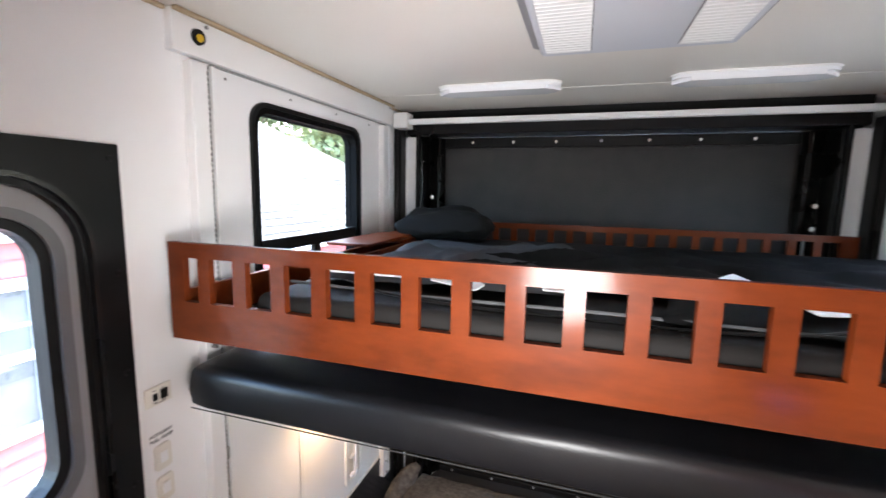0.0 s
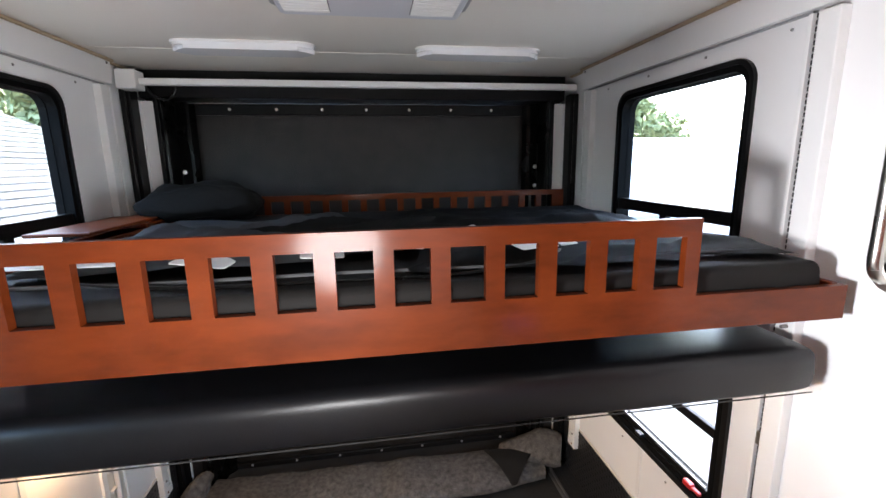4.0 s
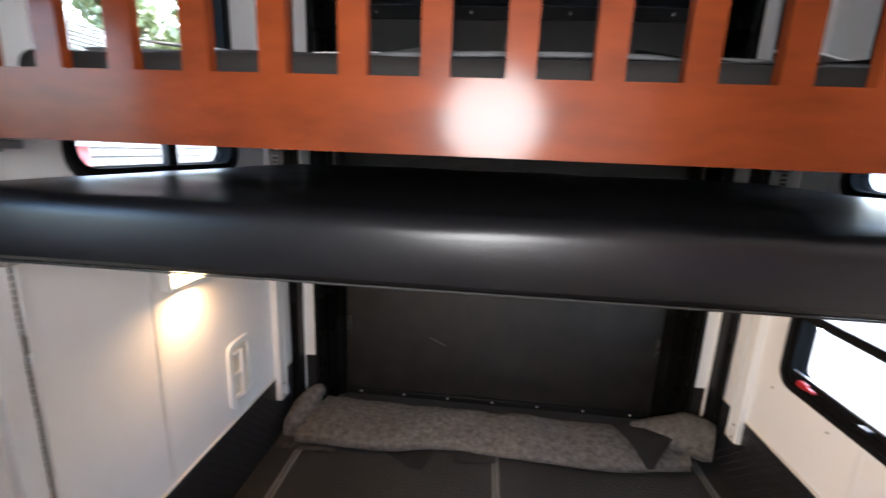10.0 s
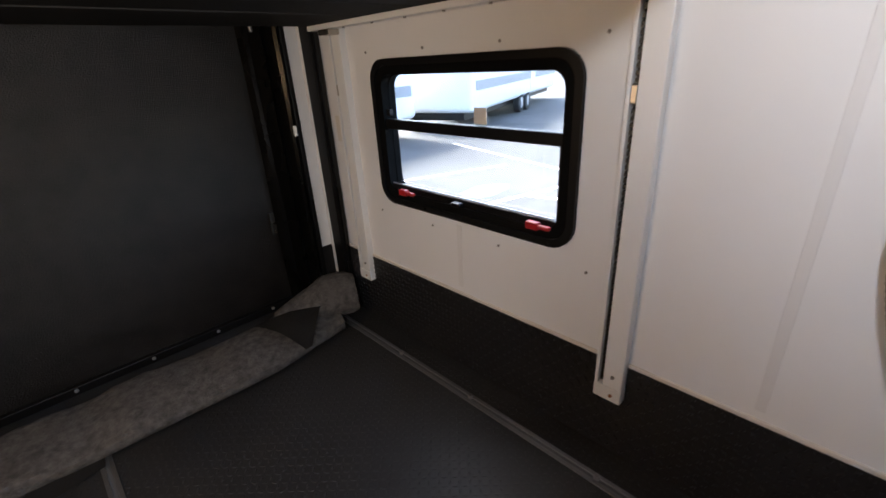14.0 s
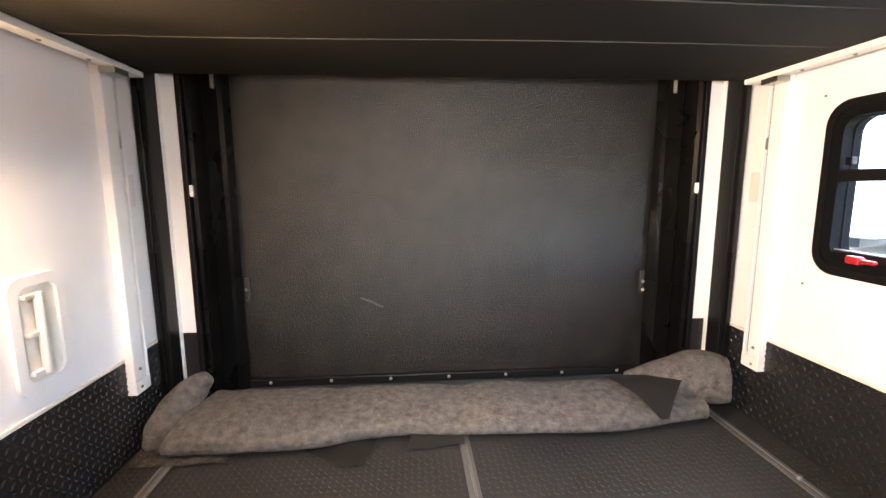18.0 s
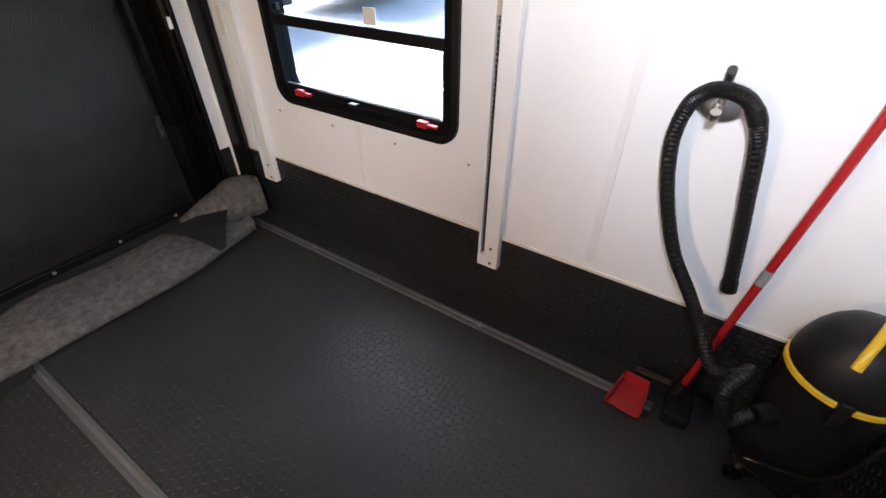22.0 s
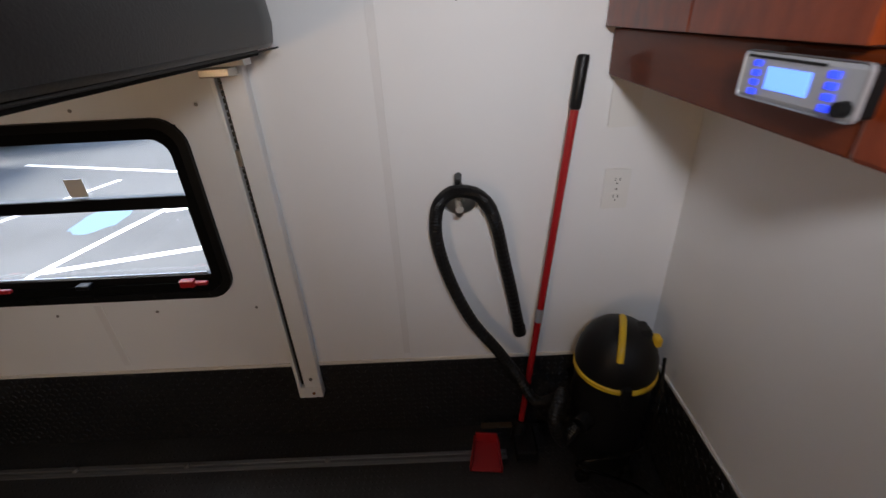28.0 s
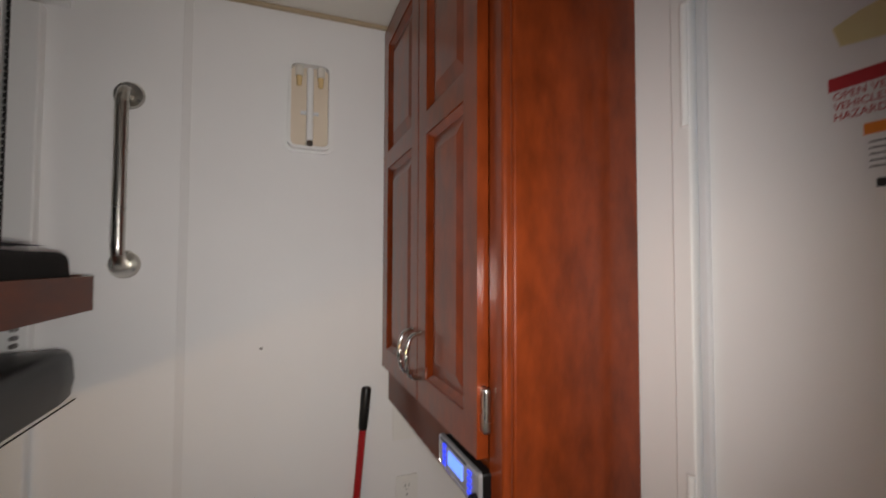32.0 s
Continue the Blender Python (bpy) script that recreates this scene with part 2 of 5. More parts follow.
GLASS = bpy.data.materials.new("window_glass")
GLASS.use_nodes = True
gn, gl = GLASS.node_tree.nodes, GLASS.node_tree.links
gt, gg, gm = gn.new("ShaderNodeBsdfTransparent"), gn.new("ShaderNodeBsdfGlossy"), gn.new("ShaderNodeMixShader")
gt.inputs["Color"].default_value = (0.93, 0.95, 0.95, 1)
gg.inputs["Roughness"].default_value = 0.02
gm.inputs["Fac"].default_value = 0.06
gl.new(gt.outputs[0], gm.inputs[1])
gl.new(gg.outputs[0], gm.inputs[2])
gl.new(gm.outputs[0], gn["Material Output"].inputs["Surface"])

# ---- shaping helpers ----
BASES = {}


def thing(name, at, label, category, group="", kind=""):
    ob = new(name)
    ob.location = at
    ob.empty_display_size = 0.05
    BASES[ob.name] = Vector(at)
    return tagged(ob, label, category, group, kind)


def base_of(ob):
    while ob.parent:
        ob = ob.parent
    return BASES.get(ob.name, Vector((0, 0, 0)))


def part(name, bm, mat, parent, label="", smooth=False):
    """One mesh part, shaped in world metres, under a thing or a part."""
    bmesh.ops.translate(bm, verts=bm.verts, vec=-base_of(parent))
    ob = solo(name, bm, mat, smooth=smooth)
    ob.parent = parent
    if label:
        ob["label"] = label
    return ob


def solo(name, bm, mat, label="", category="", group="", kind="", smooth=False):
    """A mesh object of its own."""
    me = bpy.data.meshes.new(name)
    bmesh.ops.recalc_face_normals(bm, faces=bm.faces)
    if smooth:
        for f in bm.faces:
            f.smooth = True
        for e in bm.edges:
            if len(e.link_faces) == 2 and e.calc_face_angle(0) > 0.6:
                e.smooth = False
    bm.to_mesh(me)
    bm.free()
    me.materials.append(mat)
    return tagged(new(name, me), label, category, group, kind)


def block(x0, x1, y0, y1, z0, z1, bevel=0.0, seg=2, bm=None):
    """A box, with rounded edges where asked."""
    b = bmesh.new()
    bmesh.ops.create_cube(b, size=1.0)
    bmesh.ops.scale(b, verts=b.verts, vec=(x1 - x0, y1 - y0, z1 - z0))
    bmesh.ops.translate(b, verts=b.verts, vec=((x0 + x1) / 2, (y0 + y1) / 2, (z0 + z1) / 2))
    if bevel:
        bmesh.ops.bevel(b, geom=b.edges[:], offset=bevel, segments=seg, affect="EDGES", profile=0.5)
    return merged(bm, b)


def merged(bm, extra):
    if bm is None:
        return extra
    me = bpy.data.meshes.new("tmp")
    extra.to_mesh(me)
    extra.free()
    bm.from_mesh(me)
    bpy.data.meshes.remove(me)
    return bm


def rod(a, b, r, r2=None, sides=14, bm=None, bevel=0.0):
    """A round bar from a to b."""
    a, b = Vector(a), Vector(b)
    m = bmesh.new()
    bmesh.ops.create_cone(m, cap_ends=True, segments=sides, radius1=r, radius2=r if r2 is None else r2, depth=(b - a).length)
    if bevel:
        rim = [e for e in m.edges if any(len(f.verts) > 4 for f in e.link_faces)]
        bmesh.ops.bevel(m, geom=rim, offset=bevel, segments=2, affect="EDGES", profile=0.5)
    turn = (b - a).to_track_quat("Z", "Y").to_matrix().to_4x4()
    bmesh.ops.transform(m, matrix=Matrix.Translation((a + b) / 2) @ turn, verts=m.verts)
    return merged(bm, m)


def smooth_line(points, steps=8):
    """Points along a smooth curve through the given ones."""
    p = [Vector(q) for q in points]
    p = [2 * p[0] - p[1]] + p + [2 * p[-1] - p[-2]]
    out = []
    for i in range(1, len(p) - 2):
        for s in range(steps):
            t = s / steps
            a, b, c, d = p[i - 1], p[i], p[i + 1], p[i + 2]
            out.append(0.5 * (2 * b + (c - a) * t + (2 * a - 5 * b + 4 * c - d) * t * t + (3 * b - a - 3 * c + d) * t ** 3))
    out.append(p[-2])
    return out


def tube(line, r, sides=10, ribs=0.0, bm=None):
    """A round section swept along a line; ribs: how far every other ring stands out."""
    b = bmesh.new()
    rings = []
    up = Vector((0.3, 0.2, 0.9)).normalized()
    for i, q in enumerate(line):
        way = (line[min(i + 1, len(line) - 1)] - line[max(i - 1, 0)]).normalized()
        side = way.cross(up).normalized()
        top = side.cross(way)
        rr = (r(i / (len(line) - 1)) if callable(r) else r) + (ribs if i % 2 else 0)
        rings.append([b.verts.new(q + rr * (math.cos(2 * math.pi * k / sides) * side + math.sin(2 * math.pi * k / sides) * top)) for k in range(sides)])
    for a, c in zip(rings, rings[1:]):
        for k in range(sides):
            b.faces.new((a[k], a[(k + 1) % sides], c[(k + 1) % sides], c[k]))
    b.faces.new(rings[0][::-1])
    b.faces.new(rings[-1])
    return merged(bm, b)


def rounded(u0, u1, v0, v1, r, n=6):
    """Corners of a rounded rectangle, anticlockwise."""
    out = []
    for cu, cv, a0 in ((u1 - r, v1 - r, 0), (u0 + r, v1 - r, 90), (u0 + r, v0 + r, 180), (u1 - r, v0 + r, 270)):
        out += [(cu + r * math.cos(radians(a0 + 90 * k / n)), cv + r * math.sin(radians(a0 + 90 * k / n))) for k in range(n + 1)]
    return out


def on_plane(axis, u, v, d):
    """A point at depth d on a wall across axis: x walls take (y, z), y walls (x, z), z sheets (x, y)."""
    return {"x": (d, u, v), "y": (u, d, v), "z": (u, v, d)}[axis]


def ring(axis, outer, inner, d0, d1, bm=None):
    """A frame between two outlines of as many corners, from depth d0 to d1."""
    b = bmesh.new()
    n = len(outer)
    vs = [[b.verts.new(on_plane(axis, u, v, d)) for u, v in line] for line, d in ((outer, d0), (outer, d1), (inner, d1), (inner, d0))]
    for k in range(n):
        for a, c in ((0, 1), (1, 2), (2, 3), (3, 0)):
            b.faces.new((vs[a][k], vs[a][(k + 1) % n], vs[c][(k + 1) % n], vs[c][k]))
    return merged(bm, b)


def sheet(axis, line, d0, d1, bm=None):
    """A flat plate with the given outline, from depth d0 to d1."""
    b = bmesh.new()
    lo = [b.verts.new(on_plane(axis, u, v, d0)) for u, v in line]
    hi = [b.verts.new(on_plane(axis, u, v, d1)) for u, v in line]
    b.faces.new(lo[::-1])
    b.faces.new(hi)
    for k in range(len(line)):
        b.faces.new((lo[k], lo[(k + 1) % len(line)], hi[(k + 1) % len(line)], hi[k]))
    return merged(bm, b)


def holed(axis, rect, holes, d0, d1):
    """A slab with right-angled openings through it."""
    us = sorted({rect[0], rect[1], *(h[0] for h in holes), *(h[1] for h in holes)})
    vs = sorted({rect[2], rect[3], *(h[2] for h in holes), *(h[3] for h in holes)})
    solid = lambda i, j: 0 <= i < len(us) - 1 and 0 <= j < len(vs) - 1 and not any(
        h[0] < (us[i] + us[i + 1]) / 2 < h[1] and h[2] < (vs[j] + vs[j + 1]) / 2 < h[3] for h in holes)
    b, at = bmesh.new(), {}

    def v(i, j, d):
        if (i, j, d) not in at:
            at[i, j, d] = b.verts.new(on_plane(axis, us[i], vs[j], d))
        return at[i, j, d]

    for i in range(len(us) - 1):
        for j in range(len(vs) - 1):
            if not solid(i, j):
                continue
            for d in (d0, d1):
                b.faces.new((v(i, j, d), v(i + 1, j, d), v(i + 1, j + 1, d), v(i, j + 1, d)))
            for di, dj, p, q in ((-1, 0, (i, j), (i, j + 1)), (1, 0, (i + 1, j), (i + 1, j + 1)), (0, -1, (i, j), (i + 1, j)), (0, 1, (i, j + 1), (i + 1, j + 1))):
                if not solid(i + di, j + dj):
                    b.faces.new((v(*p, d0), v(*q, d0), v(*q, d1), v(*p, d1)))
    return b


def lettering(name, text, size, place, mat, parent, depth=0.0006):
    """Raised lettering in the built-in font, turned into a mesh."""
    cu = bpy.data.curves.new(name, "FONT")
    cu.body, cu.size, cu.extrude, cu.align_x = text, size, depth, "LEFT"
    tmp = bpy.data.objects.new(name, cu)
    scene.collection.objects.link(tmp)
    me = bpy.data.meshes.new_from_object(tmp.evaluated_get(bpy.context.evaluated_depsgraph_get()))
    bpy.data.objects.remove(tmp)
    me.transform(Matrix.Translation(-base_of(parent)) @ place)
    me.materials.clear()
    me.materials.append(mat)
    ob = new(name, me)
    ob.parent = parent
    return ob


W, CEILZ, BACK = 2.3, 2.37, -2.788

# ---- the shell ----
UPR = (-1.427, -0.690, 1.405, 2.197)
LOW = (-1.478, -0.612, 0.635, 1.170)
ENTRY = (-2.60, -1.93, 0.30, 1.95)

solo("floor", block(-0.02, W + 0.02, BACK - 0.2, 0.12, -0.06, 0.0), FLOORM, "black rubber garage floor with fine raised tread", "floor", kind="structure")
solo("ceiling", block(-0.05, W + 0.05, BACK - 0.1, 0.1, CEILZ, CEILZ + 0.05), CEIL, "cream fabric-covered flat ceiling", "ceiling", kind="structure")
lap = 0.02
wall_left = solo("wall_left", holed("x", (BACK, -0.02, 0.0, CEILZ), [(UPR[0] + lap, UPR[1] - lap, UPR[2] + lap, UPR[3] - lap), ENTRY], -0.05, 0.0), WHITE, "smooth white wall panels of the trailer side", "wall", kind="structure")
wall_right = solo("wall_right", holed("x", (BACK, -0.02, 0.0, CEILZ), [(w[0] + lap, w[1] - lap, w[2] + lap, w[3] - lap) for w in (UPR, LOW)], W, W + 0.05), WHITE, "smooth white wall panels of the trailer side", "wall", kind="structure")
DOORX = (0.845, 1.447)
partition = solo("wall_partition", holed("y", (0.0, W, 0.0, CEILZ), [(DOORX[0], DOORX[1], 0.012, 2.06)], BACK - 0.06, BACK), WHITE, "white partition wall with a doorway", "wall", kind="structure")
solo("wall_rear", holed("y", (-0.05, W + 0.05, 0.0, CEILZ), [(0.20, 2.10, 0.0, 2.235)], -0.02, 0.10), BLACK, "black rear wall round the ramp door", "wall", kind="structure")

for side, x0, x1 in (("left", 0.0, 0.004), ("right", W - 0.004, W)):
    far = BACK + 0.001
    runs = ((far, -2.66), (-1.90, -0.27)) if side == "left" else ((far, -0.27),)
    for n, (a, b) in enumerate(runs):
        solo("wainscot", block(x0, x1, a, b, 0.0, 0.335), PLATE, "black raised-tread wall lining along the floor", "wall lining", kind="structure")
        solo("trim", block(x0 + (0.0 if side == "left" else -0.003), x1 + (0.003 if side == "left" else 0.0), a, b, 0.335, 0.347, 0.002), CREAM, "thin cream edge trim above the black lining", "trim", kind="structure")
for a, b in ((0.006, DOORX[0] - 0.03), (DOORX[1] + 0.03, W - 0.006)):
    solo("wainscot", block(a, b, BACK, BACK + 0.004, 0.0, 0.335), PLATEX, "black raised-tread wall lining along the floor", "wall lining", kind="structure")
    solo("trim", block(a, b, BACK, BACK + 0.007, 0.335, 0.347, 0.002), TRACKW, "thin white edge trim above the black lining", "trim", kind="structure")


def tread(axis, d, rise, u0, u1, v0, v1, pitch, mat, label, holes=()):
    """Raised lozenge lugs, turned by turns to either side, as one lining of a surface."""
    vs, fs = [], []
    nu, nv = int((u1 - u0) / pitch), int((v1 - v0) / pitch)
    for i in range(nu):
        for j in range(nv):
            cu, cv = u0 + (i + 0.5) * (u1 - u0) / nu, v0 + (j + 0.5) * (v1 - v0) / nv
            if any(a < cu < b and c < cv < e for a, b, c, e in holes):
                continue
            s = 1 if (i + j) % 2 else -1
            k = len(vs)
            for long, wide, up in ((0.48, 0.24, 0.0), (0.32, 0.12, 1.0)):
                for a, b in ((long, 0), (0, wide), (-long, 0), (0, -wide)):
                    vs.append(on_plane(axis, cu + pitch * 0.72 * (a + b) * s * 0.9, cv + pitch * 0.72 * (a - b) * 0.9, d + rise * up))
            fs += [(k + 4, k + 5, k + 6, k + 7)] + [(k + q, k + (q + 1) % 4, k + 4 + (q + 1) % 4, k + 4 + q) for q in range(4)]
    me = bpy.data.meshes.new("tread_lugs")
    me.from_pydata(vs, [], fs)
    me.validate()
    b = bmesh.new()
    b.from_mesh(me)
    bpy.data.meshes.remove(me)
    return solo("tread_lugs", b, mat, label, "tread", kind="stuff")


LUGS = "small raised black lozenge lugs of the tread lining"
tread("x", W - 0.0042, -0.0034, BACK + 0.01, -0.28, 0.006, 0.333, 0.0225, PLATE, LUGS)
tread("x", 0.0042, 0.0030, -1.89, -0.28, 0.006, 0.333, 0.0225, PLATE, LUGS)
tread("x", 0.0042, 0.0030, BACK + 0.01, -2.67, 0.006, 0.333, 0.0225, PLATE, LUGS)
tread("y", BACK + 0.0042, 0.0024, 0.01, DOORX[0] - 0.04, 0.006, 0.333, 0.0225, PLATEX, LUGS)
tread("y", BACK + 0.0042, 0.0024, DOORX[1] + 0.04, W - 0.01, 0.006, 0.333, 0.0225, PLATEX, LUGS)
tread("z", 0.0001, 0.0012, 0.008, W - 0.008, BACK + 0.01, -0.05, 0.0215, FLOORM, "low raised lozenge lugs of the rubber floor")

# panel seams and screws on the side walls
for x, y, z0, z1 in ((W, -1.03, 0.37, 0.615), (W, -1.976, 0.37, CEILZ - 0.005), (0.0, -1.20, 0.37, 1.395), (0.0, -2.20, 2.012, CEILZ - 0.005)):
    s = -1 if x else 1
    solo("trim", block(min(x, x + s * 0.003), max(x, x + s * 0.003), y - 0.011, y + 0.011, z0, z1, 0.001), SEAM, "flat white strip over a wall panel joint", "trim", kind="structure")


def screw(x, y, z, s):
    b = rod((x - s * 0.002, y, z), (x + s * 0.003, y, z), 0.0052, 0.004, 10)
    return solo("screw", b, STEEL, "small zinc screw head in the white wall", "screw", "wall screws")


for y in (-0.58, -0.891, -1.207, -1.52):
    screw(W, y, 0.583, -1)
    screw(W, y - 0.005, 1.195, -1)
    screw(W, y, 2.235, -1)
    screw(0.0, y, 2.235, 1)
screw(W, -2.171, 1.392, -1)
screw(0.0, -1.79, 0.60, 1)

# ---- windows ----


def window(name, x, s, rect, border, bars, label):
    """A black-framed trailer window in a side wall; s: the way into the room along x."""
    y0, y1, z0, z1 = rect
    t = thing(name, (x, (y0 + y1) / 2, z0), label, "window", "trailer windows")
    r = 0.075
    outer, mid = rounded(y0, y1, z0, z1, r), rounded(y0 + border, y1 - border, z0 + border, z1 - border, r - border * 0.55)
    step = rounded(y0 + border * 0.45, y1 - border * 0.45, z0 + border * 0.45, z1 - border * 0.45, r - border * 0.3)
    b = ring("x", outer, step, x - s * 0.0005, x + s * 0.014)
    part("inner_rim", ring("x", step, mid, x - s * 0.0275, x + s * 0.007), MATTE, t, "matte black inner rim")
    part("window_frame", b, BLACK, t)
    rim = rounded(y0 + border + 0.003, y1 - border - 0.003, z0 + border + 0.003, z1 - border - 0.003, r - border * 0.55)
    part("liner", ring("x", step, rim, x - s * 0.055, x - s * 0.0278), MATTE, t, "matte black outer liner")
    iy0, iy1, iz0, iz1 = y0 + border, y1 - border, z0 + border, z1 - border
    for a in bars:
        part("window_bar", block(x - 0.012 - s * 0.012, x + 0.012 - s * 0.012, iy0 + a[0] * (iy1 - iy0), iy0 + a[1] * (iy1 - iy0), a[2], a[3], 0.004), BLACK, t)
    glass = part("pane", sheet("x", rounded(iy0 - 0.004, iy1 + 0.004, iz0 - 0.004, iz1 + 0.004, 0.04), x - s * 0.026, x - s * 0.022), GLASS, t, "clear window pane")
    glass.visible_shadow = False
    return t


upper_bars = ((0, 1, 1.675, 1.725), (0.485, 0.55, 1.43, 1.69))
window("window_1", 0.0, 1, UPR, 0.034, upper_bars, "black-framed upper window beside the top bunk")
window("window_2", W, -1, UPR, 0.034, upper_bars, "black-framed upper window beside the top bunk")
low = window("window_3", W, -1, LOW, 0.052, ((0, 1, 0.925, 0.962), (0, 1, 0.660, 0.712)), "black-framed lower window with red emergency latches")
part("window_bar", block(W - 0.001, W + 0.02, -1.44, -1.415, 0.68, 0.93, 0.003), BLACK, low)
for y in (-0.757, -1.348):
    g = block(W - 0.03, W - 0.008, y - 0.024, y + 0.02, 0.682, 0.706, 0.005)
    block(W - 0.028, W - 0.012, y - 0.062, y - 0.02, 0.688, 0.700, 0.004, bm=g)
    part("latch", g, RED, low, "red plastic emergency latch")
part("catch", block(W - 0.03, W - 0.004, -1.06, -1.02, 0.69, 0.705, 0.004), BLACK, low)
part("catch", block(W - 0.006, W + 0.012, -0.700, -0.680, 0.975, 0.998, 0.003), BLACK, low)
for y in (-0.69, -0.87, -1.05, -1.23, -1.40):
    part("screw", rod((W - 0.0135, y, 0.648), (W - 0.016, y, 0.648), 0.005, 0.004, 10), GASKET, low)
part("glazing_bead", block(W + 0.004, W + 0.010, -1.40, -0.66, 0.7125, 0.7165, 0.001, 1), SILVER, low, "thin bright glazing bead")
part("sticker", block(W + 0.0185, W + 0.0205, -1.145, -1.095, 0.965, 1.015), CREAM, low, "small tan paper sticker on the glass")

# ---- bed lift tracks ----


def lift_track(x, s, y, label):
    t = thing("lift_track", (x, y, 0.215), label, "bed lift track", "bed lift tracks")
    b = block(min(x, x + s * 0.032), max(x, x + s * 0.032), y - 0.040, y + 0.016, 0.215, 2.25, 0.003)
    block(min(x, x + s * 0.032), max(x, x + s * 0.032), y + 0.030, y + 0.041, 0.215, 2.25, 0.002, bm=b)
    block(min(x, x + s * 0.034), max(x, x + s * 0.034), y - 0.041, y + 0.041, 0.214, 0.262, 0.003, bm=b)
    part("rail", b, TRACKW, t)
    part("slot_back", block(min(x + s * 0.0006, x + s * 0.008), max(x + s * 0.0006, x + s * 0.008), y + 0.0165, y + 0.0295, 0.263, 2.25), GASKET, t, "dark bottom of the slot")
    c = bmesh.new()
    z = 0.27
    while z < 2.24:
        block(x + s * 0.018 - 0.005, x + s * 0.018 + 0.005, y + 0.0190, y + 0.0270, z, z + 0.011, bm=c)
        z += 0.016
    part("chain", c, DARKST, t, "dark oily roller chain")
    for z, m in ((0.235, RUST), (0.30, STEEL)):
        part("screw", rod((x + s * 0.030, y - 0.012, z), (x + s * 0.037, y - 0.012, z), 0.006, 0.005, 10), m, t)
    part("chain_clip", block(x + s * 0.022 - 0.008, x + s * 0.022 + 0.008, y + 0.016, y + 0.032, 1.042, 1.085, 0.003), NICKEL, t, "nickel joining link on the chain")
    return t


for x, s in ((0.0, 1), (W, -1)):
    for y in (-0.428, -1.632):
        lift_track(x, s, y, "white steel bed lift track with a chain in its slot")
    c = thing("lift_beam", (x, -1.05, 2.25), "white cover beam between the tops of the lift tracks", "beam", "lift beams")
    b = block(min(x, x + s * 0.028), max(x, x + s * 0.028), -1.72, -0.36, 2.262, CEILZ - 0.002, 0.003)
    part("cover", b, TRACKW, c)
    # a solid grey strip, coloured for the shade in the gap below the cover
    part("painted_gap_shade", block(min(x + s * 0.001, x + s * 0.012), max(x + s * 0.001, x + s * 0.012), -1.58, -0.40, 2.2565, 2.2615), GREYDOOR, c, "narrow grey strip painted as the shaded gap under the cover")
    for y in (-1.66, -0.44):
        part("screw", rod((x + s * 0.026, y + 0.05, 2.35), (x + s * 0.032, y + 0.05, 2.35), 0.006, 0.005, 10), STEEL, c)
    k = rod((x + s * 0.027, -1.64, 2.315), (x + s * 0.036, -1.64, 2.315), 0.022, 0.02, 18)
    part("drive_cap", k, BLACK, c, "black cap with a yellow centre")
    part("drive_centre", rod((x + s * 0.036, -1.64, 2.312), (x + s * 0.041, -1.64, 2.312), 0.011, 0.009, 14), YELLOW, c)
shaft = thing("lift_shaft", (W / 2, -0.30, 2.28), "white painted cross shaft under the ceiling by the ramp", "shaft")
part("tube", block(0.06, W - 0.035, -0.318, -0.287, 2.272, 2.303, 0.006), TRACKW, shaft)
part("gear_box", block(0.03, 0.115, -0.35, -0.26, 2.25, 2.335, 0.006), TRACKW, shaft)
part("cable", tube(smooth_line([(0.10, -0.27, 2.30), (0.14, -0.25, 2.235), (0.2, -0.25, 2.215), (0.235, -0.25, 2.25), (0.24, -0.25, 2.28)]), 0.006, 8), GASKET, shaft, smooth=True)

# ---- ramp end ----
ramp = thing("ramp_door", (W / 2, 0.02, 0.0), "dark grey rubber-lined ramp door, closed and bolted", "ramp door")
rb = block(0.205, 2.095, 0.012, 0.06, 0.004, 0.773)
part("lower_panel", rb, RAMP, ramp)
part("upper_panel", block(0.205, 2.095, 0.0105, 0.06, 0.773, 2.232), RAMP, ramp)
part("scuff", sheet("y", [(0.735, 0.412), (0.785, 0.390), (0.836, 0.365), (0.843, 0.369), (0.79, 0.398), (0.74, 0.418)], 0.0115, 0.0105), DRAPE, ramp, "pale scuff in the rubber")
part("sill_bar", block(0.21, 2.09, -0.015, 0.011, 0.012, 0.05, 0.004), BLACK, ramp)
part("head_bar", block(0.21, 2.09, -0.012, 0.009, 2.17, 2.23, 0.004), BLACK, ramp)
for n in range(7):
    x = 0.41 + 0.2435 * n
    part("bolt", rod((x, -0.012, 2.2), (x, -0.022, 2.2), 0.013, 0.008, 12), CHROME, ramp, "bright bolt head")
    part("bolt", rod((0.325 + 0.271 * n, -0.015, 0.033), (0.325 + 0.271 * n, -0.022, 0.033), 0.008, 0.005, 12), SILVER, ramp, "bright bolt head")
for x, s in ((0.25, 1), (2.05, -1)):
    for z in (0.43, 0.47):
        part("bolt", rod((x, 0.012, z), (x, -0.022, z), 0.008, 0.008, 10), CHROME, ramp)
    part("latch_plate", block(x - 0.012, x + 0.012, -0.012, 0.010, 0.41, 0.52, 0.003), DARKST, ramp)

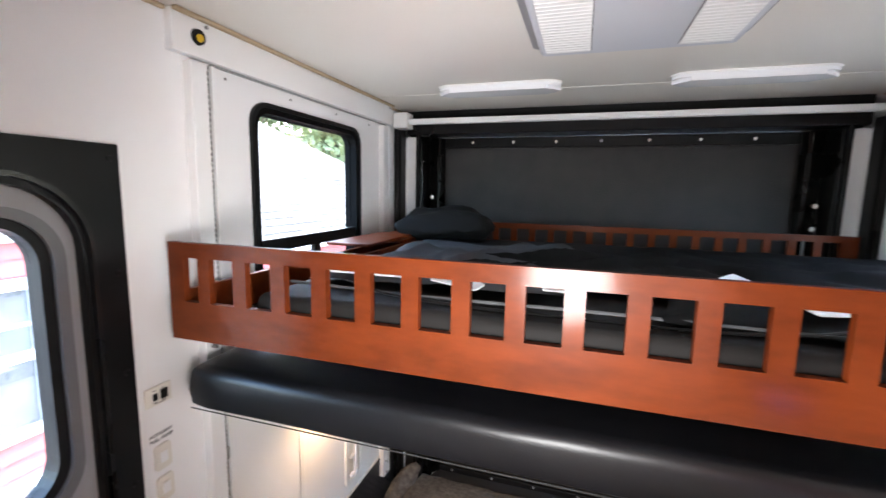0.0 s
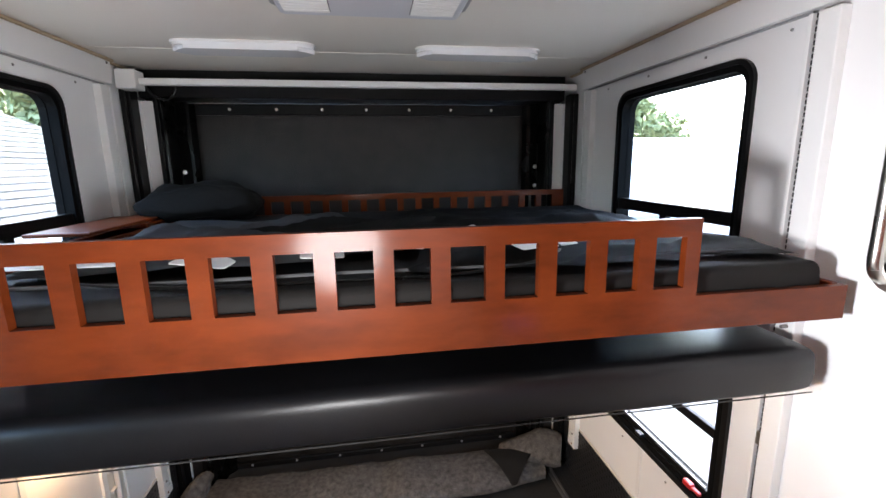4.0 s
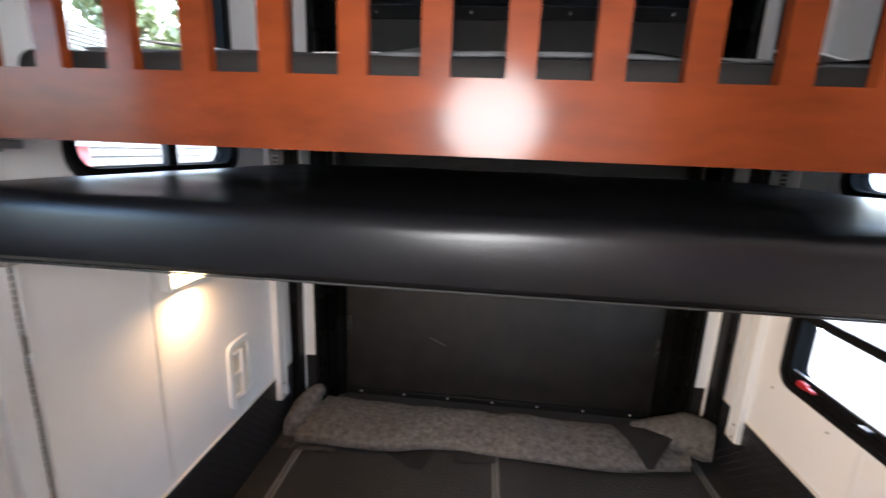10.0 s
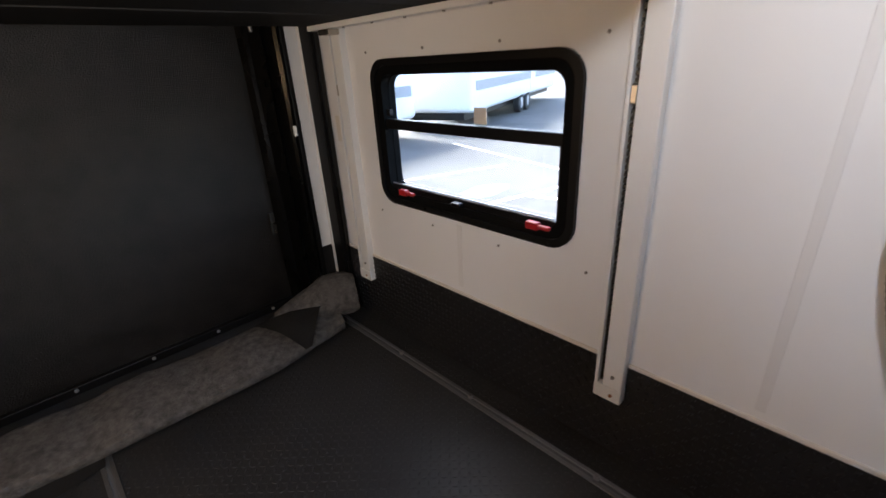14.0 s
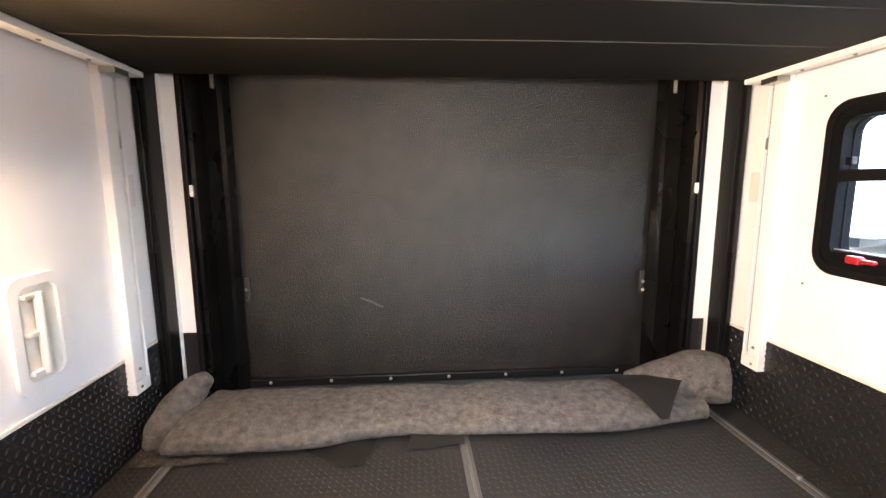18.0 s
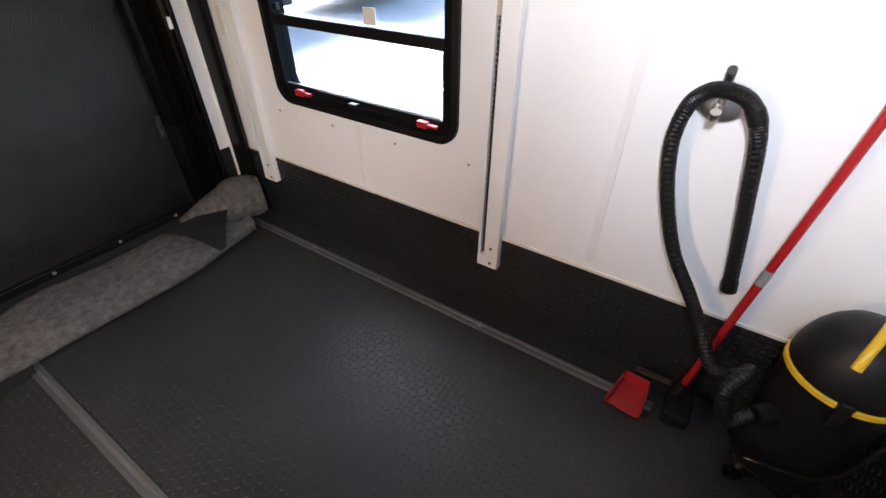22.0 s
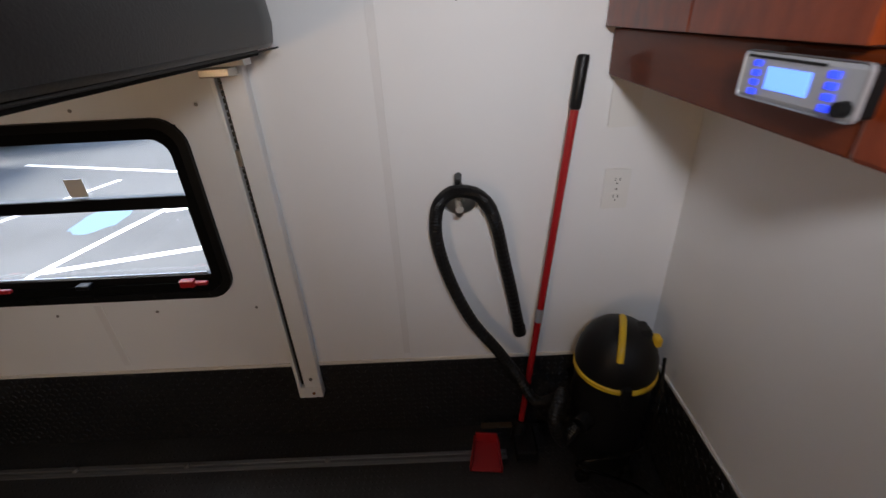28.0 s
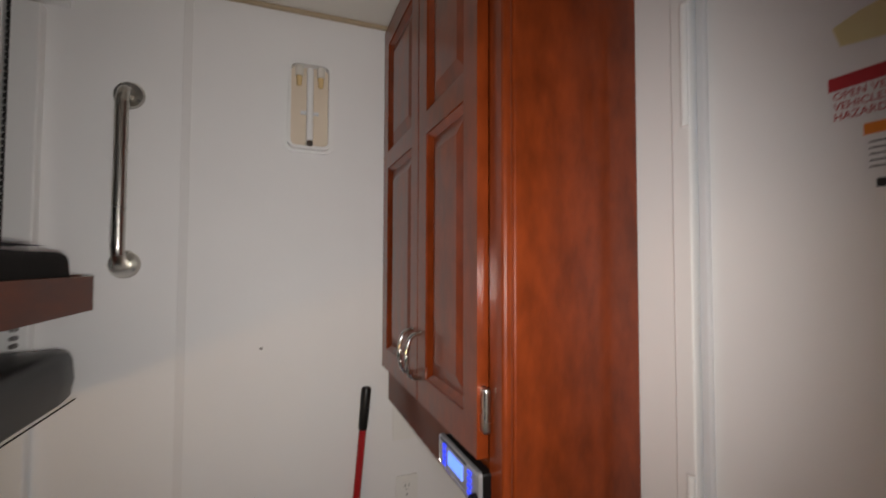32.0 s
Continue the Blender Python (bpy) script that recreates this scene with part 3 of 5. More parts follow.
for side, s, x in (("left", 1, 0.0), ("right", -1, W)):
    P = lambda a, b: (min(x + s * a, x + s * b), max(x + s * a, x + s * b))
    f = thing("ramp_jamb", (x + s * 0.12, -0.12, 0.0), "black and white extruded jamb beside the ramp door", "door jamb", "ramp jambs")
    part("corner_post", block(*P(0.0005, 0.046), -0.272, -0.195, 0.0, 2.26, 0.004), BLACK, f)
    part("corner_bead", block(*P(0.008, 0.030), -0.283, -0.271, 0.0, 2.26, 0.004), GASKET, f)
    part("white_face", block(*P(0.047, 0.100), -0.175, -0.150, 0.334, 2.22, 0.002), WHITE, f)
    part("lining", block(*P(0.047, 0.100), -0.176, -0.150, 0.0, 0.333, 0.002), PLATEX, f)
    part("return", block(*P(0.002, 0.046), -0.194, -0.150, 0.0, 2.22), WHITE, f)
    part("jamb_post", block(*P(0.101, 0.122), -0.180, -0.03, 0.0, 2.235, 0.004), BLACK, f)
    g = bmesh.new()
    prof = ((0.1225, -0.160), (0.134, -0.176), (0.146, -0.165), (0.152, -0.125), (0.165, -0.105), (0.178, -0.118), (0.190, -0.085), (0.200, -0.050), (0.216, -0.046), (0.236, -0.016))
    rows = []
    for j, z in enumerate(np.linspace(0.012, 2.225, 26)):
        rows.append([g.verts.new((x + s * (a + 0.006 * noise.noise(Vector((a * 30, z * 1.3, s)))), y + 0.008 * noise.noise(Vector((a * 20, z * 1.6, s + 5))), z)) for a, y in prof])
    for p, q in zip(rows, rows[1:]):
        for k in range(len(prof) - 1):
            g.faces.new((p[k], p[k + 1], q[k + 1], q[k]))
    bmesh.ops.solidify(g, geom=g.faces[:], thickness=0.004)
    part("seal", g, GASKET, f, "folded black rubber seal", smooth=True)
    part("tag", block(*P(0.128, 0.142), -0.190, -0.178, 0.88, 0.925, 0.002), PAPER, f, "small white tag")
    for z in (1.87, 1.76):
        part("bolt", rod((x + s * 0.19, -0.11, z), (x + s * 0.19, -0.13, z), 0.014, 0.012, 12), CHROME, f)
    part("strut", rod((x + s * 0.205, -0.10, 1.72), (x + s * 0.205, -0.10, 1.30), 0.008, None, 10), STEEL, f)
    o = thing("wall_plate", (x, -0.345, 0.88), "small ivory blank wall plate", "wall plate", "wall plates")
    part("plate", block(*P(0.0, 0.006), -0.375, -0.315, 0.85, 0.96, 0.002), IVORY, o)
solo("trim_header", block(0.036, W - 0.036, -0.17, -0.021, 2.236, CEILZ - 0.002, 0.004), BLACK, "black header above the ramp door", "trim", kind="structure")
for x in (0.75, 1.02, 1.45, 1.72):
    screw(x, -0.172, 2.31, 0).rotation_euler = (0, 0, 0)

plate = thing("maker_plate", (1.17, -0.173, 2.30), "dark oval maker's plate on the black header", "plate")
part("plate", sheet("y", [(1.17 + 0.10 * math.cos(2 * math.pi * k / 28), 2.303 + 0.016 * math.sin(2 * math.pi * k / 28)) for k in range(28)], -0.1702, -0.174), GREYTRIM, plate)
part("mark", block(1.11, 1.23, -0.1752, -0.1742, 2.300, 2.306, 0.0004, 1), BLACK, plate)
hasp = thing("header_latch", (1.52, -0.171, 2.30), "small black latch with a bright pin on the header", "latch")
part("body", block(1.49, 1.55, -0.182, -0.1702, 2.290, 2.312, 0.003), GASKET, hasp)
part("pin", rod((1.52, -0.182, 2.302), (1.52, -0.190, 2.302), 0.006, 0.005, 12), CHROME, hasp, "bright pin")

# ---- top bunk ----
RAILY = (-1.800, -1.782)


def pierced_board(x0, x1, y0, y1, z0, z1, slots, cut=None):
    holes = list(slots)
    if cut:
        holes.append(cut)
    b = holed("y", (x0, x1, z0, z1), holes, y0, y1)
    return b


bunk = thing("top_bunk", (W / 2, -1.0, 1.5), "cherry wood top bunk with slotted guard rails", "bunk bed")
slots = [(0.108, 0.154, 1.617, 1.731)] + [(0.190 + 0.111 * k, 0.262 + 0.111 * k, 1.617, 1.731) for k in range(15)]
fr = pierced_board(0.060, 2.248, *RAILY, 1.516, 1.768, slots, (1.850, 2.249, 1.597, 1.769))
bmesh.ops.bevel(fr, geom=[e for e in fr.edges if len(e.link_faces) == 2 and e.calc_face_angle(0) > 1], offset=0.003, segments=2, affect="EDGES")
part("front_rail", fr, CHERRY, bunk)
bslots = [(0.73 + 0.098 * k, 0.795 + 0.098 * k, 1.645, 1.712) for k in range(-5, 15)]
br = pierced_board(0.09, 2.235, -0.262, -0.244, 1.53, 1.742, bslots)
bmesh.ops.bevel(br, geom=[e for e in br.edges if len(e.link_faces) == 2 and e.calc_face_angle(0) > 1], offset=0.003, segments=2, affect="EDGES")
part("back_rail", br, CHERRY, bunk)
part("platform", block(0.062, 2.246, -1.781, -0.263, 1.518, 1.540, 0.002), BROWN, bunk, "shiny dark brown underside")
part("end_board", block(2.226, 2.245, -1.781, -0.263, 1.541, 1.60, 0.003), CHERRY, bunk)
part("end_board", block(0.062, 0.082, -1.781, -0.263, 1.541, 1.64, 0.003), CHERRY, bunk)
part("shelf_side", block(0.27, 0.288, -1.40, -0.263, 1.541, 1.665, 0.003), CHERRY, bunk)
part("shelf_end", block(0.083, 0.27, -1.40, -1.382, 1.541, 1.665, 0.003), CHERRY, bunk)
part("shelf_top", block(0.07, 0.292, -0.80, -0.27, 1.666, 1.684, 0.004), CHERRY, bunk)
part("shelf_lid", block(0.085, 0.275, -1.12, -0.62, 1.685, 1.697, 0.004), CHERRY, bunk)
for x in (0.09, 2.14):
    for y in (-0.47, -1.68):
        part("hanger", block(x, x + 0.07, y - 0.03, y + 0.03, 1.495, 1.511, 0.003), STEEL, bunk)
for x, s in ((0.045, 1), (W - 0.045, -1)):
    for y in (-0.415, -1.63):
        for z in (1.455, 1.475, 1.437):
            part("bolt", rod((x - s * 0.012, y - 0.02, z), (x + s * 0.006, y - 0.02, z), 0.006, 0.005, 10), STEEL, bunk)
        part("bracket", block(x - 0.012, x + 0.03, y - 0.028, y + 0.014, 1.486, 1.511, 0.004), STEEL, bunk)


def slab(x0, x1, y0, y1, z0, z1, r, nx, ny, rough, seed, seg=5):
    """A soft slab with rounded rims and an uneven top."""
    b = bmesh.new()
    prof = []
    for k in range(seg + 1):
        a = radians(90 * k / seg)
        prof.append((r * (1 - math.sin(a)), z1 - r * (1 - math.cos(a))))
    lines = []
    us = np.linspace(0, 1, nx)
    vs = np.linspace(0, 1, ny)
    def put(x, y, z, amp=1.0):
        d = noise.noise(Vector((x * 2.3 + seed, y * 2.3, seed * 0.7))) * rough + noise.noise(Vector((x * 7 + seed, y * 7, seed))) * rough * 0.35
        return b.verts.new((x, y, z + d * amp))
    top = [[put(x0 + r + u * (x1 - x0 - 2 * r), y0 + r + v * (y1 - y0 - 2 * r), z1) for u in us] for v in vs]
    for j in range(ny - 1):
        for i in range(nx - 1):
            b.faces.new((top[j][i], top[j][i + 1], top[j + 1][i + 1], top[j + 1][i]))
    rim = [top[0][i] for i in range(nx)] + [top[j][-1] for j in range(1, ny)] + [top[-1][i] for i in range(nx - 2, -1, -1)] + [top[j][0] for j in range(ny - 2, 0, -1)]
    cx, cy = (x0 + x1) / 2, (y0 + y1) / 2
    prev = rim
    n = len(rim)
    def out(vt):
        ex = (1 if vt.co.x > x1 - r - 1e-5 else -1 if vt.co.x < x0 + r + 1e-5 else 0)
        ey = (1 if vt.co.y > y1 - r - 1e-5 else -1 if vt.co.y < y0 + r + 1e-5 else 0)
        k = math.hypot(ex, ey) or 1
        return ex / k, ey / k
    dirs = [out(v) for v in rim]
    basis = [v.co.copy() for v in rim]
    steps = [(r * math.sin(radians(90 * k / seg)), -r * (1 - math.cos(radians(90 * k / seg)))) for k in range(1, seg + 1)]
    steps += [(r + 0.004, -(z1 - z0) * 0.6), (r - 0.002, -(z1 - z0) * 0.92), (r - 0.012, -(z1 - z0))]
    for o, dz in steps:
        cur = []
        for k in range(n):
            w = noise.noise(Vector((basis[k].x * 3, basis[k].y * 3, dz * 6 + seed))) * rough * 0.6
            zz = basis[k].z + dz if dz > -(z1 - z0) * 0.9 else z1 + dz
            cur.append(b.verts.new((basis[k].x + dirs[k][0] * (o + w), basis[k].y + dirs[k][1] * (o + w), zz)))
        for k in range(n):
            b.faces.new((prev[k], cur[k], cur[(k + 1) % n], prev[(k + 1) % n]))
        prev = cur
    b.faces.new(prev)
    return b


mat_t = thing("mattress", (1.25, -1.0, 1.541), "black fabric mattress on the top bunk", "mattress")
part("body", slab(0.30, 2.21, -1.775, -0.275, 1.541, 1.650, 0.025, 40, 30, 0.006, 3), CLOTH, mat_t, smooth=True)
part("piping", tube([Vector((x, -1.69 + 0.012 * math.sin(x * 4), 1.664 + 0.003 * math.sin(x * 7))) for x in np.linspace(0.34, 2.17, 50)], 0.004, 6), DRAPE, mat_t, smooth=True)


def cushion(name, cx, cy, cz, a, b2, h, turn, seed, mat, label):
    b = bmesh.new()
    bmesh.ops.create_uvsphere(b, u_segments=56, v_segments=28, radius=1.0)
    for v in b.verts:
        x, y, z = v.co
        e = 0.5
        sx, sy = math.copysign(abs(x) ** e, x), math.copysign(abs(y) ** e, y)
        edge = max(abs(sx), abs(sy))
        ear = abs(sx * sy) ** 3
        zz = z * (1 - 0.62 * edge ** 4)
        d = noise.noise(Vector((sx * 2 + seed, sy * 2, z * 2)))
        crease = abs(noise.noise(Vector((sx * 3.4 + seed, sy * 3.4, 2.0)))) * edge ** 2
        v.co = (sx * a * (1 + 0.04 * d + 0.07 * ear), sy * b2 * (1 + 0.05 * d + 0.08 * ear), (max(-0.6, zz) * h * (1 + 0.3 * d) - 0.042 * crease))
    bmesh.ops.transform(b, matrix=pose(cx, cy, cz, 0, 0, turn), verts=b.verts)
    return solo(name, b, mat, label, "pillow", smooth=True)


cushion("pillow", 0.40, -0.50, 1.732, 0.245, 0.18, 0.092, 6, 1.0, PILLOW, "plump black pillow on the top bunk")


def cloth(name, x0, x1, y0, y1, z, amp, seed, mat, label, nx=36, ny=26, turn=0.0):
    """A rumpled sheet lying on the mattress."""
    b = bmesh.new()
    m = pose((x0 + x1) / 2, (y0 + y1) / 2, 0, 0, 0, turn)
    rows = []
    for j in range(ny):
        row = []
        for i in range(nx):
            u, v = i / (nx - 1) - 0.5, j / (ny - 1) - 0.5
            x, y = u * (x1 - x0), v * (y1 - y0)
            e = noise.noise(Vector((x * 2.2 + seed, y * 3.5, seed)))
            wave = abs(noise.noise(Vector((x * 3.1 + y * 5 + seed, y * 1.5 - x, 4.0))))
            fold = max(0.0, 1 - 3.2 * abs(noise.noise(Vector((x * 2.6 - y * 3.4 + seed, x * 1.2 + y * 2.0, 8.0))))) ** 2
            hem = 1 - max(abs(u), abs(v)) ** 6 * 40
            p = m @ Vector((x + 0.05 * noise.noise(Vector((v * 5, seed, 0))), y + 0.05 * noise.noise(Vector((u * 5, seed, 3))), 0))
            p.z = z + max(0, hem) * amp * (0.35 + e * 0.5 + wave + 0.9 * fold)
            row.append(b.verts.new(p))
        rows.append(row)
    for j in range(ny - 1):
        for i in range(nx - 1):
            b.faces.new((rows[j][i], rows[j][i + 1], rows[j + 1][i + 1], rows[j + 1][i]))
    bmesh.ops.solidify(b, geom=b.faces[:], thickness=0.004)
    return solo(name, b, mat, label, "sheet", smooth=True)


cloth("bed_sheet", 0.36, 1.05, -1.62, -0.68, 1.656, 0.034, 2.0, DRAPE, "rumpled dark grey sheet on the top bunk", 64, 70)
cloth("blanket", 1.25, 2.20, -1.72, -0.45, 1.658, 0.022, 6.0, CLOTH, "rumpled black blanket on the top bunk", 84, 84)
cloth("bed_sheet", 0.62, 1.5, -1.50, -0.90, 1.657, 0.032, 9.0, CLOTH, "black sheet folded across the bunk", 70, 60, 8)
for n, (x, y, a, tilt, w, h) in enumerate(((1.47, -1.33, 62, 26, 0.075, 0.04), (1.58, -1.57, 28, 16, 0.11, 0.035), (1.24, -1.50, -12, 10, 0.045, 0.03), (1.03, -1.58, 8, 9, 0.05, 0.028), (0.50, -1.56, 14, 10, 0.13, 0.05), (0.78, -1.58, -20, 12, 0.07, 0.045))):
    b = sheet("z", rounded(-w, w, -h, h, 0.006, 2), -0.001, 0.001)
    for v in b.verts:
        v.co.z += 0.5 * v.co.x ** 2
    bmesh.ops.transform(b, matrix=pose(x, y, 1.684, tilt * 0.7, 3, a), verts=b.verts)
    solo("leaflet", b, PAPER, "white paper leaflet lying on the bedding", "leaflet", "leaflets on the bunk")

cord_line = smooth_line([(0.46, -1.62, 1.672), (0.60, -1.69, 1.664), (0.80, -1.715, 1.656), (1.05, -1.712, 1.652), (1.30, -1.715, 1.654), (1.50, -1.69, 1.664), (1.62, -1.60, 1.680), (1.58, -1.50, 1.685)], 8)
solo("power_cord", tube(cord_line, 0.0035, 7), GASKET, "thin black cord lying along the mattress edge", "cord", smooth=True)

# ---- lower bunk ----
lower = thing("lower_bunk", (W / 2, -1.0, 1.3), "black vinyl padded lower bunk on lift brackets", "bunk bed")
pad = slab(0.074, 2.232, -1.786, -0.30, 1.318, 1.432, 0.034, 60, 30, 0.006, 11, 6)
part("cushion", pad, VINYL, lower, smooth=True)
part("base", block(0.080, 2.226, -1.735, -0.31, 1.302, 1.317, 0.002), UNDER, lower, "black fabric underside")
part("front_piping", tube([Vector((x, -1.781, 1.3160)) for x in np.linspace(0.085, 2.22, 40)], 0.0018, 8), FELTDK, lower, smooth=True)
# seams in paler grey than the underside, painting the light on their folds
for n, y in enumerate((-0.715, -0.985, -1.36)):
    part("seam", tube([Vector((x, y + 0.012 * math.sin(x * 3 + n), 1.3015 - 0.001 * math.sin(x * 5))) for x in np.linspace(0.1, 2.2, 50)], 0.0022, 6), FELTDK, lower, "thin seam painted paler for the light its fold catches", smooth=True)
for x, s in ((0.037, 1), (W - 0.037, -1)):
    part("side_angle", block(min(x, x + s * 0.045), max(x, x + s * 0.045), -1.70, -0.33, 1.283, 1.301, 0.002), TRACKW, lower, "white steel side angle")
    for y in (-0.45, -1.63):
        part("bracket", block(min(x, x + s * 0.05), max(x, x + s * 0.05), y - 0.035, y + 0.035, 1.262, 1.282, 0.003), NICKEL, lower)
    for n in range(7):
        y = -0.55 - 0.17 * n
        part("screw", rod((x + s * 0.022, y, 1.2835), (x + s * 0.022, y, 1.279), 0.006, 0.004, 8), STEEL, lower)

# ---- ceiling fixtures ----
unit = thing("ceiling_air_unit", (1.175, -1.45, 2.32), "grey-white ceiling air unit with two louvred grilles", "air conditioner")
b = block(0.91, 1.44, -1.80, -1.195, 2.322, CEILZ - 0.001, 0.018, 3)
part("housing", b, ACGREY, unit)
# skirt coloured darker than the housing, painting the shadow along its edge
part("skirt", ring("z", rounded(0.885, 1.465, -1.835, -1.16, 0.03), rounded(0.91, 1.44, -1.80, -1.195, 0.02), CEILZ - 0.012, CEILZ - 0.001), GREYDOOR, unit)
for x0 in (0.932, 1.283):
    part("grille_back", block(x0, x0 + 0.128, -1.74, -1.250, 2.3205, 2.3215), GREYTRIM, unit)
    for n in range(24):
        y = -1.735 + 0.02 * n
        part("louvre", block(x0 + 0.002, x0 + 0.126, y, y + 0.0165, 2.314, 2.320, 0.001, 1), TRACKW, unit)
for x0, x1 in ((0.416, 0.947), (1.364, 1.897)):
    t = thing("ceiling_light", ((x0 + x1) / 2, -0.68, 2.34), "long frosted ceiling light, switched off", "ceiling light", "ceiling lights")
    part("base", sheet("z", rounded(x0 - 0.006, x1 + 0.006, -0.745, -0.615, 0.064), CEILZ - 0.008, CEILZ - 0.001), TRACKW, t)
    c = sheet("z", rounded(x0, x1, -0.738, -0.622, 0.057), CEILZ - 0.034, CEILZ - 0.008)
    bmesh.ops.bevel(c, geom=[e for e in c.edges if abs(e.verts[0].co.z - e.verts[1].co.z) < 1e-5 and e.verts[0].co.z < CEILZ - 0.03], offset=0.014, segments=3, affect="EDGES")
    part("diffuser", c, LENS, t, smooth=True)
solo("trim_ceiling", block(0.0, W, -0.585, -0.573, CEILZ - 0.003, CEILZ, 0.001), CEIL, "narrow joint strip across the ceiling", "trim", kind="structure")

TANEDGE = material("tan_ceiling_edge", (0.46, 0.36, 0.24), 0.8, vary=0.12, grain=60, bump=0.05)
for x0, x1 in ((0.0, 0.016), (W - 0.016, W)):
    for a, c in ((BACK + 0.26, -1.722), (-0.358, -0.175)):
        solo("trim_ceiling", block(x0, x1, a, c, CEILZ - 0.012, CEILZ - 0.0005, 0.004), TANEDGE, "narrow tan edging where ceiling meets wall", "trim", kind="structure")
    solo("trim_ceiling", block(abs(x0 - 0.028) if x0 < 1 else W - 0.046, 0.046 if x0 < 1 else W - 0.0285, -1.72, -0.36, CEILZ - 0.012, CEILZ - 0.0005, 0.004), TANEDGE, "narrow tan edging where ceiling meets wall", "trim", kind="structure")

# ---- entry door in the left wall ----
door = thing("entry_door", (0.0, -2.28, 0.3), "grey trailer entry door with a rounded window in a black surround", "entry door")
y0, y1, z0, z1 = -2.68, -1.871, 0.22, 2.003
o4 = [(y1, z1), (y0, z1), (y0, z0), (y1, z0)]
hole = rounded(-2.572, -1.944, 0.32, 1.937, 0.17, 8)
outer = []
for (cy, cz) in o4:
    outer += [(cy, cz)] * 9
b = ring("x", outer, hole, 0.0006, 0.012)
bmesh.ops.remove_doubles(b, verts=b.verts, dist=1e-5)
bmesh.ops.dissolve_degenerate(b, edges=b.edges, dist=1e-5)
part("surround", b, BLACK, door)
seal_o = rounded(-2.571, -1.945, 0.321, 1.936, 0.169, 8)
seal_m = rounded(-2.560, -1.955, 0.332, 1.925, 0.158, 8)
seal_i = rounded(-2.548, -1.966, 0.345, 1.910, 0.146, 8)
part("rubber_seal", ring("x", seal_o, seal_m, -0.02, 0.024), GASKET, door)
part("inner_seal", ring("x", seal_m, seal_i, -0.03, 0.012), BLACK, door)
wo = rounded(-2.520, -1.995, 1.18, 1.866, 0.115, 8)
wm = rounded(-2.495, -2.018, 1.205, 1.846, 0.10, 8)
wi = rounded(-2.475, -2.040, 1.225, 1.828, 0.085, 8)
part("leaf", ring("x", seal_i, wo, -0.045, -0.012), GREYDOOR, door, "grey door skin")
part("window_moulding", ring("x", wo, wm, -0.05, 0.006), GREYTRIM, door, "dark grey rounded window moulding")
part("window_moulding", ring("x", wm, wi, -0.05, -0.004), BLACK, door, "black inner window moulding")
g = part("pane", sheet("x", wi, -0.034, -0.030), GLASS, door)
g.visible_shadow = False
part("leaf_lower", sheet("x", rounded(-2.53, -1.985, 0.36, 1.025, 0.05), -0.0115, -0.006), PAPER, door, "white lower door panel")
part("pull_rim", ring("x", rounded(-2.14, -2.03, 0.80, 0.86, 0.02), rounded(-2.13, -2.04, 0.81, 0.85, 0.015), -0.006, 0.0), IVORY, door)
part("kick_bar", block(-0.005, 0.016, -2.54, -1.975, 1.032, 1.058, 0.005), BLACK, door)
part("lock_case", block(-0.006, 0.026, -2.005, -1.972, 0.70, 1.03, 0.008), GREYTRIM, door, "grey lock strip")
for z in (0.76, 0.84, 0.92, 1.0):
    part("rivet", rod((0.026, -1.988, z), (0.029, -1.988, z), 0.005, 0.003, 8), CHROME, door)
for z in (1.97, 1.70, 1.45, 1.15, 0.85):
    for y in (-1.893, -2.655):
        part("screw", rod((0.0115, y, z), (0.015, y, z), 0.008, 0.006, 10), BLACK, door)
part("screw", rod((0.0115, -2.15, 1.965), (0.015, -2.15, 1.965), 0.008, 0.006, 10), BLACK, door)
part("grip", tube(smooth_line([(0.012, -1.905, 1.03), (0.05, -1.90, 0.98), (0.06, -1.893, 0.86), (0.05, -1.893, 0.74), (0.012, -1.897, 0.70)]), 0.022, 12), BLACK, door, "black curved grip", smooth=True)

# ---- switches on the left wall ----
panel = thing("control_panel", (0.0, -1.81, 1.35), "ivory switch panel with two black rockers", "switch panel")
part("plate", block(0.0005, 0.008, -1.848, -1.772, 1.325, 1.379, 0.003), IVORY, panel)
part("bezel", block(0.008, 0.010, -1.842, -1.778, 1.330, 1.374, 0.001), IVORY, panel)
part("rocker", block(0.010, 0.013, -1.830, -1.817, 1.342, 1.362, 0.001), BLACK, panel, "small black rocker")
part("rocker", block(0.010, 0.0135, -1.808, -1.788, 1.340, 1.367, 0.001), BLACK, panel, "black rocker")
for y in (-1.824, -1.798):
    for z in (1.336, 1.3695):
        part("caption", block(0.0101, 0.0104, y - 0.005, y + 0.005, z - 0.001, z + 0.001), INK, panel)
part("caption", block(0.0101, 0.0104, -1.822, -1.79, 1.3315, 1.333), INK, panel)


